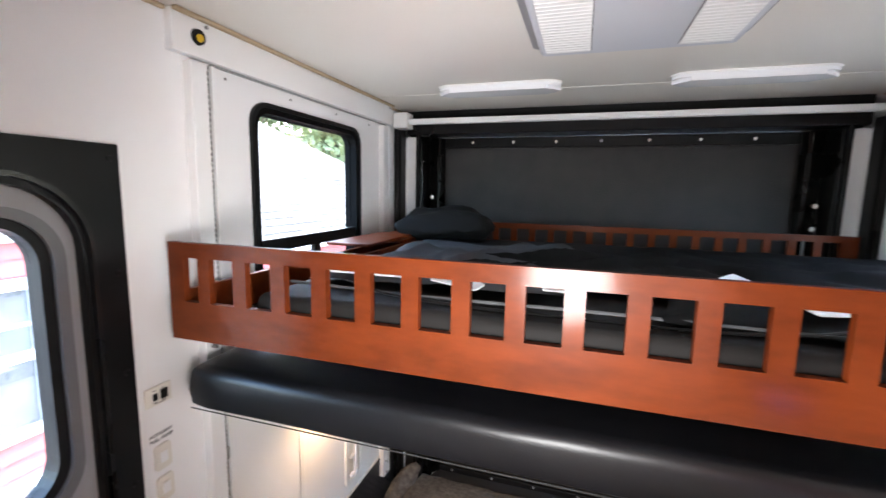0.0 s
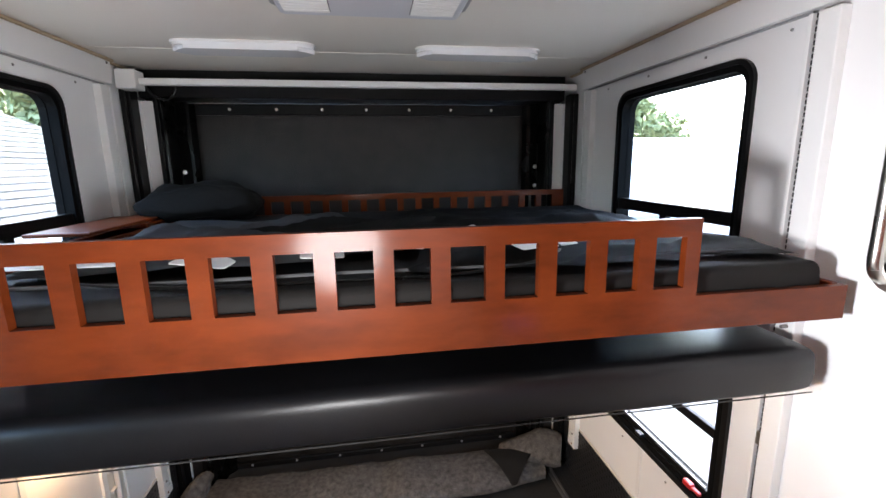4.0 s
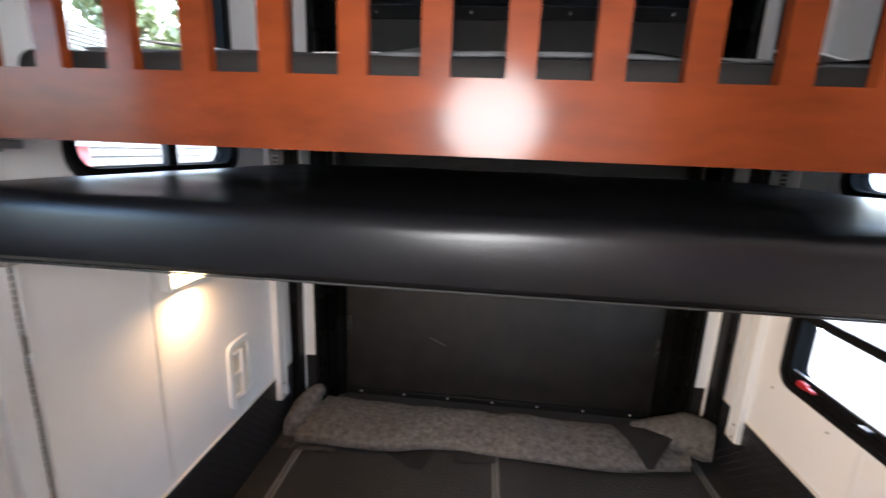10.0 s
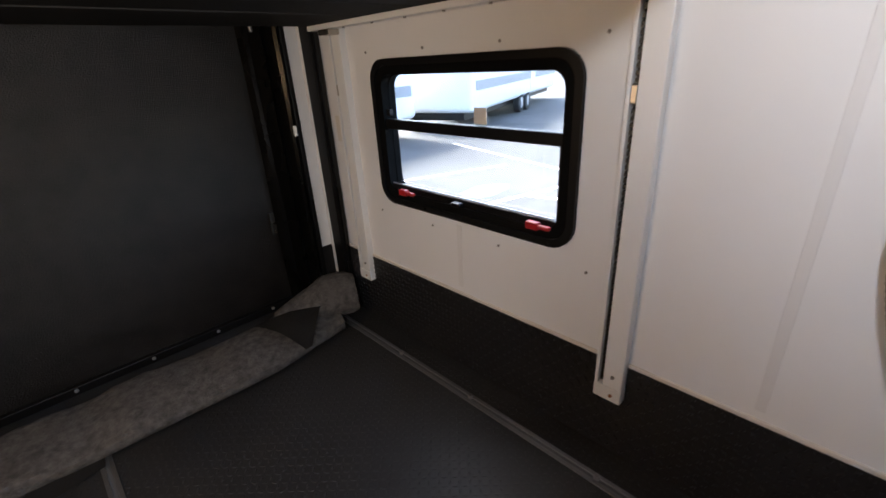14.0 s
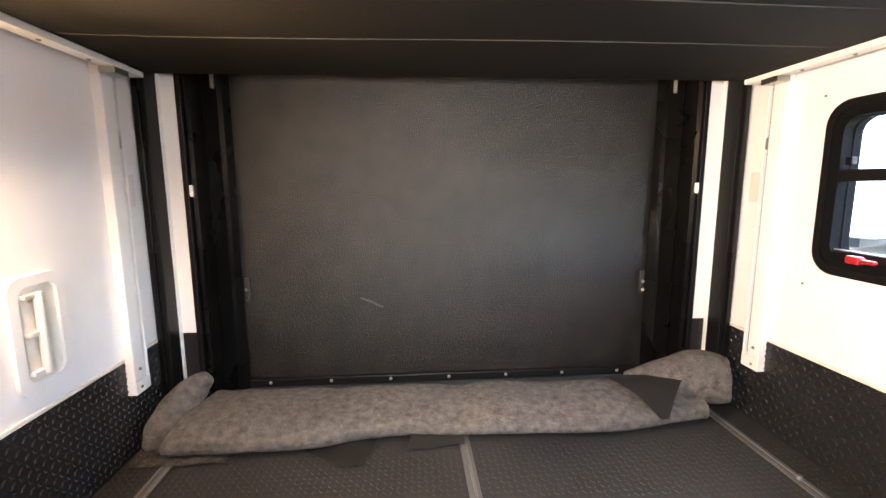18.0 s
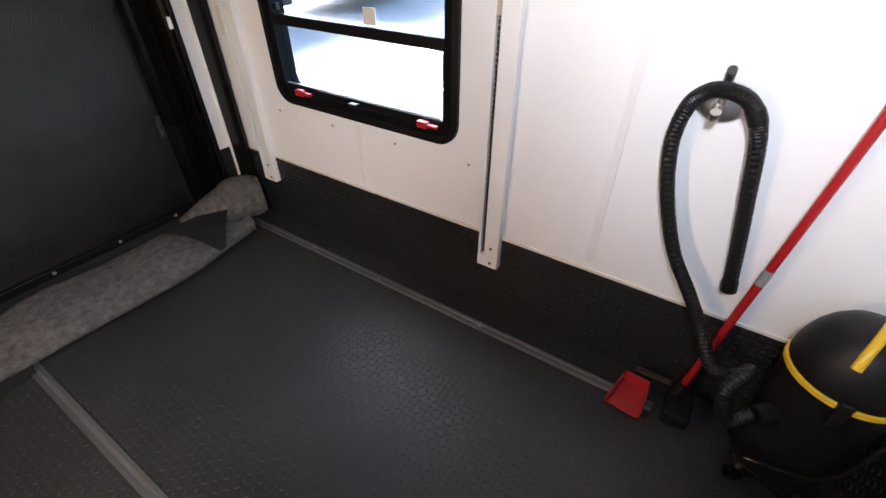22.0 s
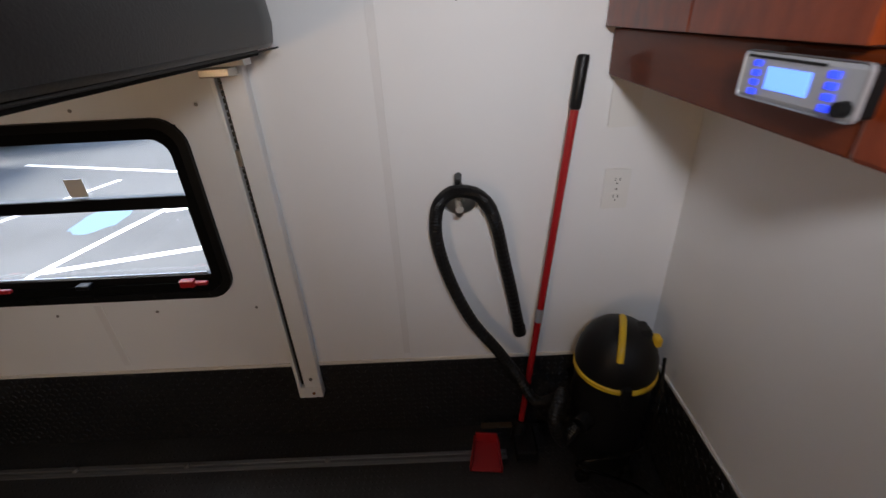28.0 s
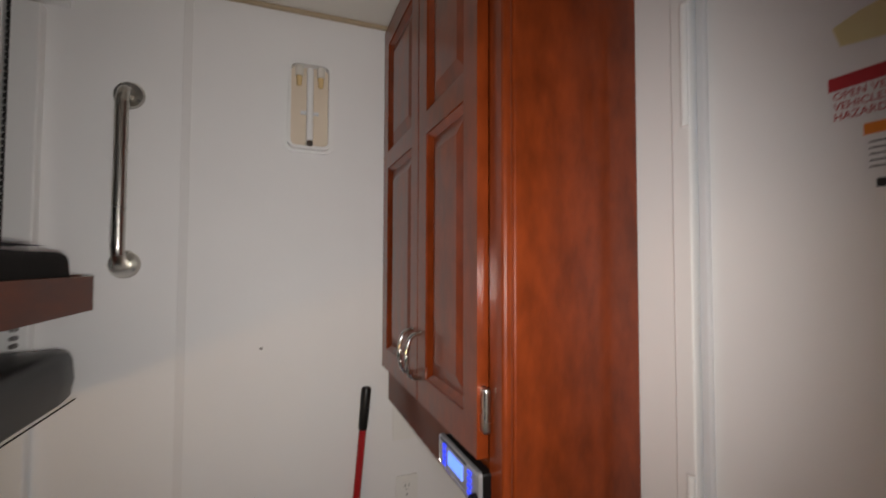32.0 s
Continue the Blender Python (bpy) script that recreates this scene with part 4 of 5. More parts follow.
def wall_switch(y, z, wide, rockers, label):
    s = thing("light_switch", (0.0, y, z), label, "light switch", "switches by the entry door")
    part("plate", sheet("x", rounded(y - wide, y + wide, z - 0.036, z + 0.036, 0.010), 0.0005, 0.007), IVORY, s)
    for dy in rockers:
        part("rocker_frame", ring("x", rounded(y + dy - 0.014, y + dy + 0.014, z - 0.018, z + 0.018, 0.003, 3), rounded(y + dy - 0.011, y + dy + 0.011, z - 0.015, z + 0.015, 0.002, 3), 0.007, 0.0095), IVORY, s)
        k = block(0.0072, 0.012, y + dy - 0.0105, y + dy + 0.0105, z - 0.0145, z + 0.0145, 0.001)
        for v in k.verts:
            if v.co.x > 0.01:
                v.co.x -= 0.002 * (v.co.z - z + 0.0145) / 0.029
        part("rocker", k, PAPER, s)
    return s


pump = wall_switch(-1.808, 1.174, 0.024, (0.0,), "ivory pump switch under printed words on the wall")
for k, (z, n) in enumerate(((1.236, "AUXILIARY"), (1.2205, "FUEL PUMP"))):
    lettering("lettering", n, 0.0136, Matrix.Translation((0.001, -1.84, z)) @ Matrix(((0, 0, 1, 0), (1, 0, 0, 0), (0, 1, 0, 0), (0, 0, 0, 1))), INK, pump)
wall_switch(-1.806, 1.081, 0.024, (0.0,), "ivory single rocker switch on the white wall")
wall_switch(-1.804, 0.991, 0.024, (0.0,), "ivory single rocker switch on the white wall")
wall_switch(-1.80, 0.893, 0.034, (-0.015, 0.015), "ivory double rocker switch on the white wall")

# ---- reading lamps and recessed handle ----


def twin_lamp(name, x, s, y, z, mat, label):
    t = thing(name, (x, y, z), label, "wall lamp")
    P = lambda a, c: (min(x + s * a, x + s * c), max(x + s * a, x + s * c))
    inner = rounded(y - 0.052, y + 0.052, z - 0.118, z + 0.118, 0.016)
    part("plate", ring("x", rounded(y - 0.072, y + 0.072, z - 0.134, z + 0.134, 0.032), rounded(y - 0.060, y + 0.060, z - 0.126, z + 0.126, 0.022), x + s * 0.0005, x + s * 0.008), TRACKW, t)
    part("rim", ring("x", rounded(y - 0.0598, y + 0.0598, z - 0.1258, z + 0.1258, 0.0218), inner, x + s * 0.0005, x + s * 0.032), TRACKW, t)
    part("reflector", sheet("x", inner, x + s * 0.001, x + s * 0.003), BEIGE, t, "warm beige reflector")
    part("divider", block(*P(0.004, 0.034), y - 0.009, y + 0.009, z - 0.106, z + 0.110, 0.006), TRACKW, t)
    for dy in (-0.03, 0.03):
        part("socket", rod((x + s * 0.016, y + dy, z + 0.088), (x + s * 0.016, y + dy, z + 0.116), 0.011, 0.012, 12), IVORY, t)
        part("bulb", rod((x + s * 0.016, y + dy, z + 0.058), (x + s * 0.016, y + dy, z + 0.088), 0.007, 0.009, 12, bevel=0.003), mat, t, smooth=True)
    part("clip", block(*P(0.003, 0.012), y - 0.026, y + 0.026, z - 0.022, z - 0.012, 0.002), VENTM, t)
    part("switch", rod((x + s * 0.022, y - 0.0, z - 0.112), (x + s * 0.034, y, z - 0.112), 0.012, 0.009, 12), CHROME, t, "small bright switch")
    return t


BEIGE = material("warm_reflector", (0.72, 0.62, 0.50), 0.35, vary=0.04, bump=0.0)
twin_lamp("reading_lamp", W, -1, -2.290, 2.084, material("unlit_bulb", (0.75, 0.55, 0.28), 0.15, bump=0.0), "white twin-bulb reading lamp, switched off")
rl = thing("reading_lamp", (0.0, -1.08, 1.1), "white reading lamp glowing warm under the lower bunk", "wall lamp")
part("housing", block(0.0005, 0.04, -1.175, -0.965, 1.04, 1.24, 0.008), TRACKW, rl)
part("bulb_strip", block(0.041, 0.043, -1.160, -0.980, 1.055, 1.20), BULB, rl, "glowing lamp face")
rec = thing("recessed_handle", (0.0, -0.762, 0.545), "white recessed pull with a grey bar in the wall", "recessed handle")
part("rim", ring("x", rounded(-0.855, -0.680, 0.395, 0.700, 0.04), rounded(-0.827, -0.708, 0.422, 0.674, 0.03), 0.0005, 0.012), TRACKW, rec)
part("pocket", sheet("x", rounded(-0.827, -0.708, 0.422, 0.674, 0.03), 0.0005, 0.003), IVORY, rec)
part("bar", rod((0.016, -0.775, 0.44), (0.016, -0.775, 0.656), 0.011, None, 12), VENTM, rec, smooth=True)
for z in (0.448, 0.55, 0.648):
    part("bracket", block(0.003, 0.018, -0.815, -0.775, z - 0.006, z + 0.006, 0.002), VENTM, rec)

# ---- right wall things ----
gb = thing("grab_bar", (W, -1.852, 1.63), "polished steel grab bar on the white wall", "grab bar")
line = smooth_line([(W - 0.004, -1.846, 2.058), (W - 0.03, -1.846, 2.061), (W - 0.05, -1.846, 2.035), (W - 0.052, -1.846, 1.96), (W - 0.052, -1.846, 1.73), (W - 0.05, -1.846, 1.655), (W - 0.03, -1.846, 1.627), (W - 0.004, -1.846, 1.625)], 6)
part("bar", tube(line, 0.0145, 14), NICKEL, gb, smooth=True)
for z in (2.060, 1.625):
    part("flange", rod((W - 0.0005, -1.846, z), (W - 0.008, -1.846, z), 0.036, 0.032, 24), NICKEL, gb)
    for a in (90, 210, 330):
        y, zz = -1.846 + 0.026 * math.cos(radians(a)), z + 0.026 * math.sin(radians(a))
        part("screw", rod((W - 0.008, y, zz), (W - 0.011, y, zz), 0.0045, 0.003, 8), STEEL, gb)


def outlet(x, y, z):
    t = thing("wall_outlet", (x, y, z), "ivory double power outlet on the white wall", "outlet", "wall outlets")
    part("plate", sheet("x", rounded(y - 0.035, y + 0.035, z - 0.057, z + 0.057, 0.005, 3), x - 0.0005, x - 0.006), OUTLETW, t)
    for dz in (-0.024, 0.024):
        part("socket", sheet("x", rounded(y - 0.016, y + 0.016, z + dz - 0.014, z + dz + 0.014, 0.008, 4), x - 0.006, x - 0.008), OUTLETW, t)
        for dy in (-0.006, 0.006):
            part("slot", block(x - 0.0084, x - 0.0080, y + dy - 0.001, y + dy + 0.001, z + dz, z + dz + 0.008), INK, t)
        part("slot", block(x - 0.0084, x - 0.0080, y - 0.002, y + 0.002, z + dz - 0.009, z + dz - 0.005), INK, t)
    part("screw", rod((x - 0.006, y, z), (x - 0.0075, y, z), 0.003, 0.003, 8), STEEL, t)


outlet(W, -2.592, 0.923)
ph = thing("wall_plate", (W, -2.60, 1.145), "ivory wall plate half hidden below the cabinet", "wall plate", "wall plates")
part("plate", sheet("x", rounded(-2.622, -2.547, 1.09, 1.205, 0.005, 3), W - 0.0005, W - 0.006), OUTLETW, ph)

hk = thing("hose_hook", (W, -2.162, 0.95), "chrome swivel hook on the white wall", "hook")
hb = rod((W - 0.0005, 0, 0), (W - 0.016, 0, 0), 0.052, 0.040, 28, bevel=0.004)
bmesh.ops.transform(hb, matrix=Matrix.Translation((0, -2.167, 0.905)) @ Matrix.Diagonal((1, 1, 0.72, 1)), verts=hb.verts)
part("base", hb, NICKEL, hk, "oval chrome base plate", smooth=True)
part("neck", rod((W - 0.016, -2.167, 0.915), (W - 0.03, -2.167, 0.965), 0.012, 0.009, 14), NICKEL, hk, smooth=True)
part("tongue", tube(smooth_line([(W - 0.012, -2.162, 0.915), (W - 0.045, -2.162, 0.90), (W - 0.08, -2.162, 0.905), (W - 0.09, -2.162, 0.92)]), 0.011, 10), NICKEL, hk, smooth=True)
part("tip", tube(smooth_line([(W - 0.010, -2.162, 0.965), (W - 0.03, -2.162, 0.985), (W - 0.045, -2.162, 0.995)]), 0.010, 10), DARKST, hk, smooth=True)

vac = thing("shop_vacuum", (2.135, -2.600, 0.0), "black and yellow drum vacuum standing in the corner", "vacuum cleaner")
vx, vy = 2.135, -2.600


def lathe(cx, cy, prof, sides=32):
    b = bmesh.new()
    rings = [[b.verts.new((cx + r * math.cos(2 * math.pi * k / sides), cy + r * math.sin(2 * math.pi * k / sides), z)) for k in range(sides)] for r, z in prof]
    for a, c in zip(rings, rings[1:]):
        for k in range(sides):
            b.faces.new((a[k], a[(k + 1) % sides], c[(k + 1) % sides], c[k]))
    b.faces.new(rings[0][::-1])
    b.faces.new(rings[-1])
    return b


part("drum", lathe(vx, vy, ((0.102, 0.075), (0.109, 0.085), (0.115, 0.25), (0.120, 0.432), (0.122, 0.442))), VACBLACK, vac, smooth=True)
part("band", lathe(vx, vy, ((0.122, 0.443), (0.126, 0.446), (0.126, 0.458), (0.122, 0.461))), YELLOW, vac, "yellow band under the lid", smooth=True)
part("lid", lathe(vx, vy, ((0.1213, 0.462), (0.1232, 0.4734), (0.1213, 0.4923), (0.1165, 0.515), (0.1079, 0.5416), (0.0945, 0.5658), (0.0754, 0.587), (0.0497, 0.6022), (0.021, 0.6082), (0.0057, 0.609))), VACBLACK, vac, smooth=True)
part("handle", tube(smooth_line([(vx - 0.102, vy + 0.036, 0.550), (vx - 0.085, vy + 0.031, 0.583), (vx - 0.045, vy + 0.016, 0.613), (vx, vy, 0.622), (vx + 0.022, vy - 0.008, 0.612)]), 0.0105, 10), YELLOW, vac, "yellow carrying strap", smooth=True)
part("motor_cap", block(vx - 0.045, vx + 0.02, vy - 0.080, vy - 0.035, 0.555, 0.603, 0.012), VACBLACK, vac)
part("switch", block(vx - 0.050, vx - 0.015, vy - 0.108, vy - 0.080, 0.548, 0.582, 0.008), YELLOW, vac, "yellow switch")
for k in range(3):
    turn = 112 + 9 * k
    at = Vector((0.1150 * math.cos(radians(turn)), 0.1150 * math.sin(radians(turn)), 0.533 + 0.006 * (k % 2)))
    part("mark", block(-0.003, 0.003, -0.005, 0.005, -0.016, 0.016, 0.001), YELLOW, vac, "yellow printed mark").matrix_local = Matrix.Translation(at) @ pose(0, 0, 0, 0, 0, turn) @ pose(0, 0, 0, 0, -18, 0)
part("mark", block(-0.003, 0.003, -0.036, 0.036, -0.007, 0.007, 0.001), YELLOW, vac, "yellow printed label").matrix_local = Matrix.Translation((0.1205 * math.cos(radians(172)), 0.1205 * math.sin(radians(172)), 0.516)) @ pose(0, 0, 0, 0, 0, 172) @ pose(0, 0, 0, 0, -14, 0)
for a in (174, 354):
    ca, sa = math.cos(radians(a)), math.sin(radians(a))
    part("clasp", block(vx + 0.124 * ca - 0.014, vx + 0.124 * ca + 0.014, vy + 0.124 * sa - 0.014, vy + 0.124 * sa + 0.014, 0.40, 0.478, 0.005), VACBLACK, vac)
for k in range(4):
    a = radians(45 + 90 * k)
    cx, cy = vx + 0.108 * math.cos(a), vy + 0.108 * math.sin(a)
    part("caster_arm", rod((vx + 0.075 * math.cos(a), vy + 0.075 * math.sin(a), 0.085), (cx, cy, 0.055), 0.022, 0.016, 10), VACBLACK, vac)
    part("caster", rod((cx - 0.012, cy, 0.025), (cx + 0.012, cy, 0.025), 0.025, None, 14, bevel=0.004), GASKET, vac)
part("inlet", rod((vx - 0.07, vy + 0.09, 0.30), (vx - 0.10, vy + 0.125, 0.30), 0.030, 0.027, 16), VACBLACK, vac)
cord = smooth_line([(vx - 0.10, vy - 0.09, 0.56), (vx - 0.17, vy - 0.06, 0.42), (vx - 0.165, vy - 0.03, 0.26), (vx - 0.12, vy + 0.10, 0.16), (vx - 0.18, vy + 0.13, 0.22), (vx - 0.175, vy - 0.04, 0.12), (vx - 0.16, vy - 0.13, 0.03)], 8)
part("power_cord", tube(cord, 0.005, 8), GASKET, vac, smooth=True)

vac.scale = (0.93, 0.93, 0.97)

hl = smooth_line([(vx - 0.10, vy + 0.125, 0.30), (vx - 0.13, vy + 0.17, 0.28), (vx - 0.12, vy + 0.20, 0.36), (vx - 0.07, vy + 0.17, 0.40), (vx - 0.02, vy + 0.17, 0.33), (vx + 0.02, vy + 0.22, 0.28),
                  (2.205, -2.327, 0.345), (2.222, -2.269, 0.43), (2.24, -2.188, 0.543), (2.25, -2.128, 0.686), (2.252, -2.098, 0.815), (2.252, -2.103, 0.905), (2.25, -2.130, 0.945), (2.25, -2.164, 0.955), (2.25, -2.207, 0.945), (2.25, -2.236, 0.915), (2.252, -2.259, 0.862), (2.258, -2.289, 0.728), (2.262, -2.318, 0.594), (2.268, -2.345, 0.459)], 18)
hose = thing("vacuum_hose", (W - 0.05, -2.2, 0.45), "black corrugated vacuum hose hung on the wall hook", "hose")
part("hose", tube(hl, 0.0170, 12, 0.0013), HOSE, hose, smooth=False)
part("cuff", tube(hl[-78:-64], 0.0195, 14), HOSE, hose, smooth=True)
part("cuff", tube(hl[-5:], 0.0200, 12), HOSE, hose, smooth=True)

# long-handled red scraper broom leaning in the corner
br = thing("long_handled_dustpan", (2.2, -2.332, 0.0), "red long-handled dustpan leaning on the wall", "dustpan")
top, foot = Vector((2.272, -2.461, 1.267)), Vector((2.232, -2.357, 0.10))
grip = top + (foot - top) * 0.105
part("handle", rod(grip, foot, 0.0108, None, 16), REDMET, br, smooth=True)
part("grip", rod(top, grip, 0.0142, 0.0135, 16, bevel=0.006), HOSE, br, "black foam grip", smooth=True)
part("joint", rod(top + (foot - top) * 0.60, top + (foot - top) * 0.64, 0.0118, None, 16), SILVER, br, "pale label band")
part("socket", rod(foot, foot + Vector((-0.01, 0.015, -0.085)), 0.02, 0.024, 14), HOSE, br)
pan = block(-0.055, 0.055, -0.058, 0.058, 0.0, 0.006, 0.002)
block(-0.055, -0.048, -0.058, 0.058, 0.004, 0.03, 0.002, bm=pan)
block(0.048, 0.055, -0.058, 0.058, 0.004, 0.03, 0.002, bm=pan)
block(-0.048, 0.048, -0.058, -0.051, 0.004, 0.05, 0.002, bm=pan)
for v in pan.verts:
    v.co.x *= 0.9 + 2.0 * v.co.y
bmesh.ops.transform(pan, matrix=pose(2.160, -2.227, 0.012, -5, 0, 84), verts=pan.verts)
part("pan", pan, RED, br)
bh = block(2.13, 2.25, -2.402, -2.327, 0.012, 0.055, 0.008)
part("brush_head", bh, HOSE, br)
wd = block(2.235, 2.255, -2.327, -2.217, 0.055, 0.066, 0.003)
part("brush_wood", wd, BAREWOOD, br, "bare wooden edge")

# ---- wall cabinet ----
CX0, CX1, CY, CZ0, CZ1 = 1.556, W - 0.003, -2.546, 1.217, CEILZ - 0.004
cab = thing("wall_cabinet", ((CX0 + CX1) / 2, BACK, CZ0), "cherry wood wall cabinet with two raised-panel doors", "cabinet")
part("body", block(CX0, CX1, BACK + 0.001, CY, CZ0, CZ1, 0.004), CHERRYV, cab)
part("face_stile", block(CX0 - 0.001, CX0 + 0.05, CY, CY + 0.018, CZ0 - 0.001, CZ1, 0.006), CHERRYV, cab)
part("face_rail", block(CX0 + 0.051, CX1, CY, CY + 0.014, CZ0 - 0.001, CZ0 + 0.10, 0.004), CHERRY, cab)
split = 1.93


def panel_door(x0, x1, z0, z1, side):
    yf = CY + 0.015
    mid = z0 + (z1 - z0) * 0.60
    d = part("door", holed("y", (x0, x1, z0, z1), [(x0 + 0.055, x1 - 0.055, z0 + 0.06, mid - 0.025), (x0 + 0.055, x1 - 0.055, mid + 0.025, z1 - 0.06)], yf, yf + 0.020), CHERRYV, cab)
    for a, c in ((z0 + 0.06, mid - 0.025), (mid + 0.025, z1 - 0.06)):
        q = [(x0 + 0.055, x1 - 0.055, a, c)]
        o = rounded(q[0][0], q[0][1], a, c, 0.001, 1)
        i1 = rounded(q[0][0] + 0.012, q[0][1] - 0.012, a + 0.012, c - 0.012, 0.001, 1)
        i2 = rounded(q[0][0] + 0.045, q[0][1] - 0.045, a + 0.045, c - 0.045, 0.001, 1)
        p = bmesh.new()
        vo = [p.verts.new((u, yf + 0.016, v)) for u, v in o]
        va = [p.verts.new((u, yf + 0.006, v)) for u, v in i1]
        vb = [p.verts.new((u, yf + 0.015, v)) for u, v in i2]
        n = len(o)
        for k in range(n):
            p.faces.new((vo[k], vo[(k + 1) % n], va[(k + 1) % n], va[k]))
            p.faces.new((va[k], va[(k + 1) % n], vb[(k + 1) % n], vb[k]))
        p.faces.new(vb)
        part("raised_panel", p, CHERRYV, d)
    hx = x1 - 0.028 if side > 0 else x0 + 0.028
    part("handle", tube(smooth_line([(hx, yf + 0.020, z0 + 0.055), (hx, yf + 0.045, z0 + 0.065), (hx, yf + 0.054, z0 + 0.105), (hx, yf + 0.045, z0 + 0.145), (hx, yf + 0.020, z0 + 0.155)]), 0.005, 10), CHROME, d, "bright bow handle", smooth=True)
    return d


panel_door(CX0 + 0.055, split - 0.003, CZ0 + 0.105, CZ1 - 0.02, 1)
panel_door(split + 0.003, CX1 - 0.006, CZ0 + 0.105, CZ1 - 0.02, -1)
for z in (1.40, 2.20):
    part("hinge", block(CX0 + 0.036, CX0 + 0.058, CY + 0.018, CY + 0.030, z - 0.035, z + 0.035, 0.004), NICKEL, cab, "nickel hinge")
rad = thing("car_radio", (1.670, CY, 1.27), "silver car radio with a glowing blue display set in the cabinet", "radio")
part("case", block(1.595, 1.765, CY + 0.012, CY + 0.034, 1.258, 1.306, 0.004), BLACK, rad)
part("faceplate", block(1.592, 1.768, CY + 0.0345, CY + 0.040, 1.255, 1.309, 0.006), SILVER, rad)
part("display", block(1.655, 1.720, CY + 0.0402, CY + 0.0416, 1.270, 1.294), BLUELCD, rad, "glowing blue display")
for n in range(4):
    part("key", block(1.620, 1.634, CY + 0.0402, CY + 0.0425, 1.261 + 0.0105 * n, 1.268 + 0.0105 * n, 0.001), BLUEKEY, rad)
    part("key", block(1.732, 1.746, CY + 0.0402, CY + 0.0425, 1.261 + 0.0105 * n, 1.268 + 0.0105 * n, 0.001), BLUEKEY, rad)
part("slot", block(1.640, 1.76, CY + 0.0402, CY + 0.0412, 1.3015, 1.3045), BLACK, rad)
part("knob", rod((1.603, CY + 0.040, 1.268), (1.603, CY + 0.05, 1.268), 0.008, 0.007, 14), BLACK, rad)

# ---- partition door ----
pd = thing("partition_door", (1.13, BACK, 0.0), "white inside door with hinges and warning stickers, closed", "door")
part("leaf", block(DOORX[0] + 0.006, DOORX[1] - 0.006, BACK - 0.036, BACK - 0.006, 0.336, 2.052, 0.003), WHITE, pd)
part("lower_lining", block(DOORX[0] + 0.006, DOORX[1] - 0.006, BACK - 0.036, BACK - 0.005, 0.016, 0.335, 0.003), PLATEX, pd, "black raised-tread lining on the lower door")
part("room_side", block(DOORX[0] + 0.008, DOORX[1] - 0.008, BACK - 0.040, BACK - 0.0365, 0.018, 2.05), TAN, pd, "tan vinyl skin on the far side")
for a, c in ((DOORX[0] - 0.03, DOORX[0] + 0.003), (DOORX[1] - 0.003, DOORX[1] + 0.03)):
    part("jamb", block(a, c, BACK + 0.0005, BACK + 0.014, 0.0, 2.063, 0.003), TRACKW, pd)
part("head", block(DOORX[0] - 0.03, DOORX[1] + 0.03, BACK + 0.0005, BACK + 0.014, 2.0635, 2.095, 0.003), TRACKW, pd)
part("edge_seal", block(DOORX[1] - 0.020, DOORX[1] - 0.006, BACK - 0.0055, BACK + 0.004, 0.36, 2.05, 0.003), VENTM, pd, "grey edge strip")
for z in (1.92, 1.24, 0.55):
    h = part("hinge", rod((DOORX[1] + 0.001, BACK + 0.019, z - 0.09), (DOORX[1] + 0.001, BACK + 0.019, z + 0.09), 0.0055, None, 12), TRACKW, pd, "white painted hinge")
    for n in range(4):
        part("knuckle", rod((DOORX[1] + 0.001, BACK + 0.019, z - 0.065 + 0.042 * n), (DOORX[1] + 0.001, BACK + 0.019, z - 0.062 + 0.042 * n), 0.0062, None, 12), TRACKW, h)
part("lever", tube(smooth_line([(0.90, BACK - 0.04, 0.96), (0.90, BACK - 0.085, 0.96), (0.93, BACK - 0.095, 0.96), (1.0, BACK - 0.095, 0.955)]), 0.010, 10), NICKEL, pd, "satin nickel lever handle", smooth=True)
part("rose", rod((0.90, BACK - 0.040, 0.96), (0.90, BACK - 0.052, 0.96), 0.032, 0.028, 20), NICKEL, pd)

# warning stickers
FACE = Matrix(((-1, 0, 0, 0), (0, 0, 1, 0), (0, 1, 0, 0), (0, 0, 0, 1)))
Y = BACK - 0.0052


def sticker(name, x0, x1, z0, z1, label, at=0.0):
    t = thing(name, ((x0 + x1) / 2, Y, z0), label, "sticker", "warning stickers")
    part("paper", block(x0, x1, Y, Y + 0.0006, z0, z1), PAPER, t)
    return t


st = sticker("warning_sticker", 1.06, 1.260, 1.778, 1.829, "white warning sticker with a red band and red words")
part("band", block(1.06, 1.260, Y + 0.0007, Y + 0.0011, 1.814, 1.829), SIGNRED, st)
tri = sheet("y", [(1.175, 1.8155), (1.190, 1.8155), (1.1825, 1.8275)], Y + 0.0012, Y + 0.0015)
part("triangle", tri, PAPER, st)
for k, txt in enumerate(("OPEN VENTS", "VEHICLES", "HAZARDOUS")):
    lettering("lettering", txt, 0.0115, Matrix.Translation((1.256, Y + 0.001, 1.8035 - 0.0115 * k)) @ FACE, SIGNRED, st, 0.0003)
s2 = sticker("notice_sticker", 1.09, 1.230, 1.718, 1.770, "small white notice sticker with an orange band")
part("band", block(1.09, 1.230, Y + 0.0007, Y + 0.0011, 1.758, 1.770), SIGNORANGE, s2)
for k in range(5):
    part("text_line", block(1.10, 1.226, Y + 0.0007, Y + 0.001, 1.723 + 0.0065 * k, 1.7245 + 0.0065 * k), INK, s2)
s3 = thing("notice_sticker", (1.16, Y, 1.70), "single dark printed word on the white door", "sticker", "warning stickers")
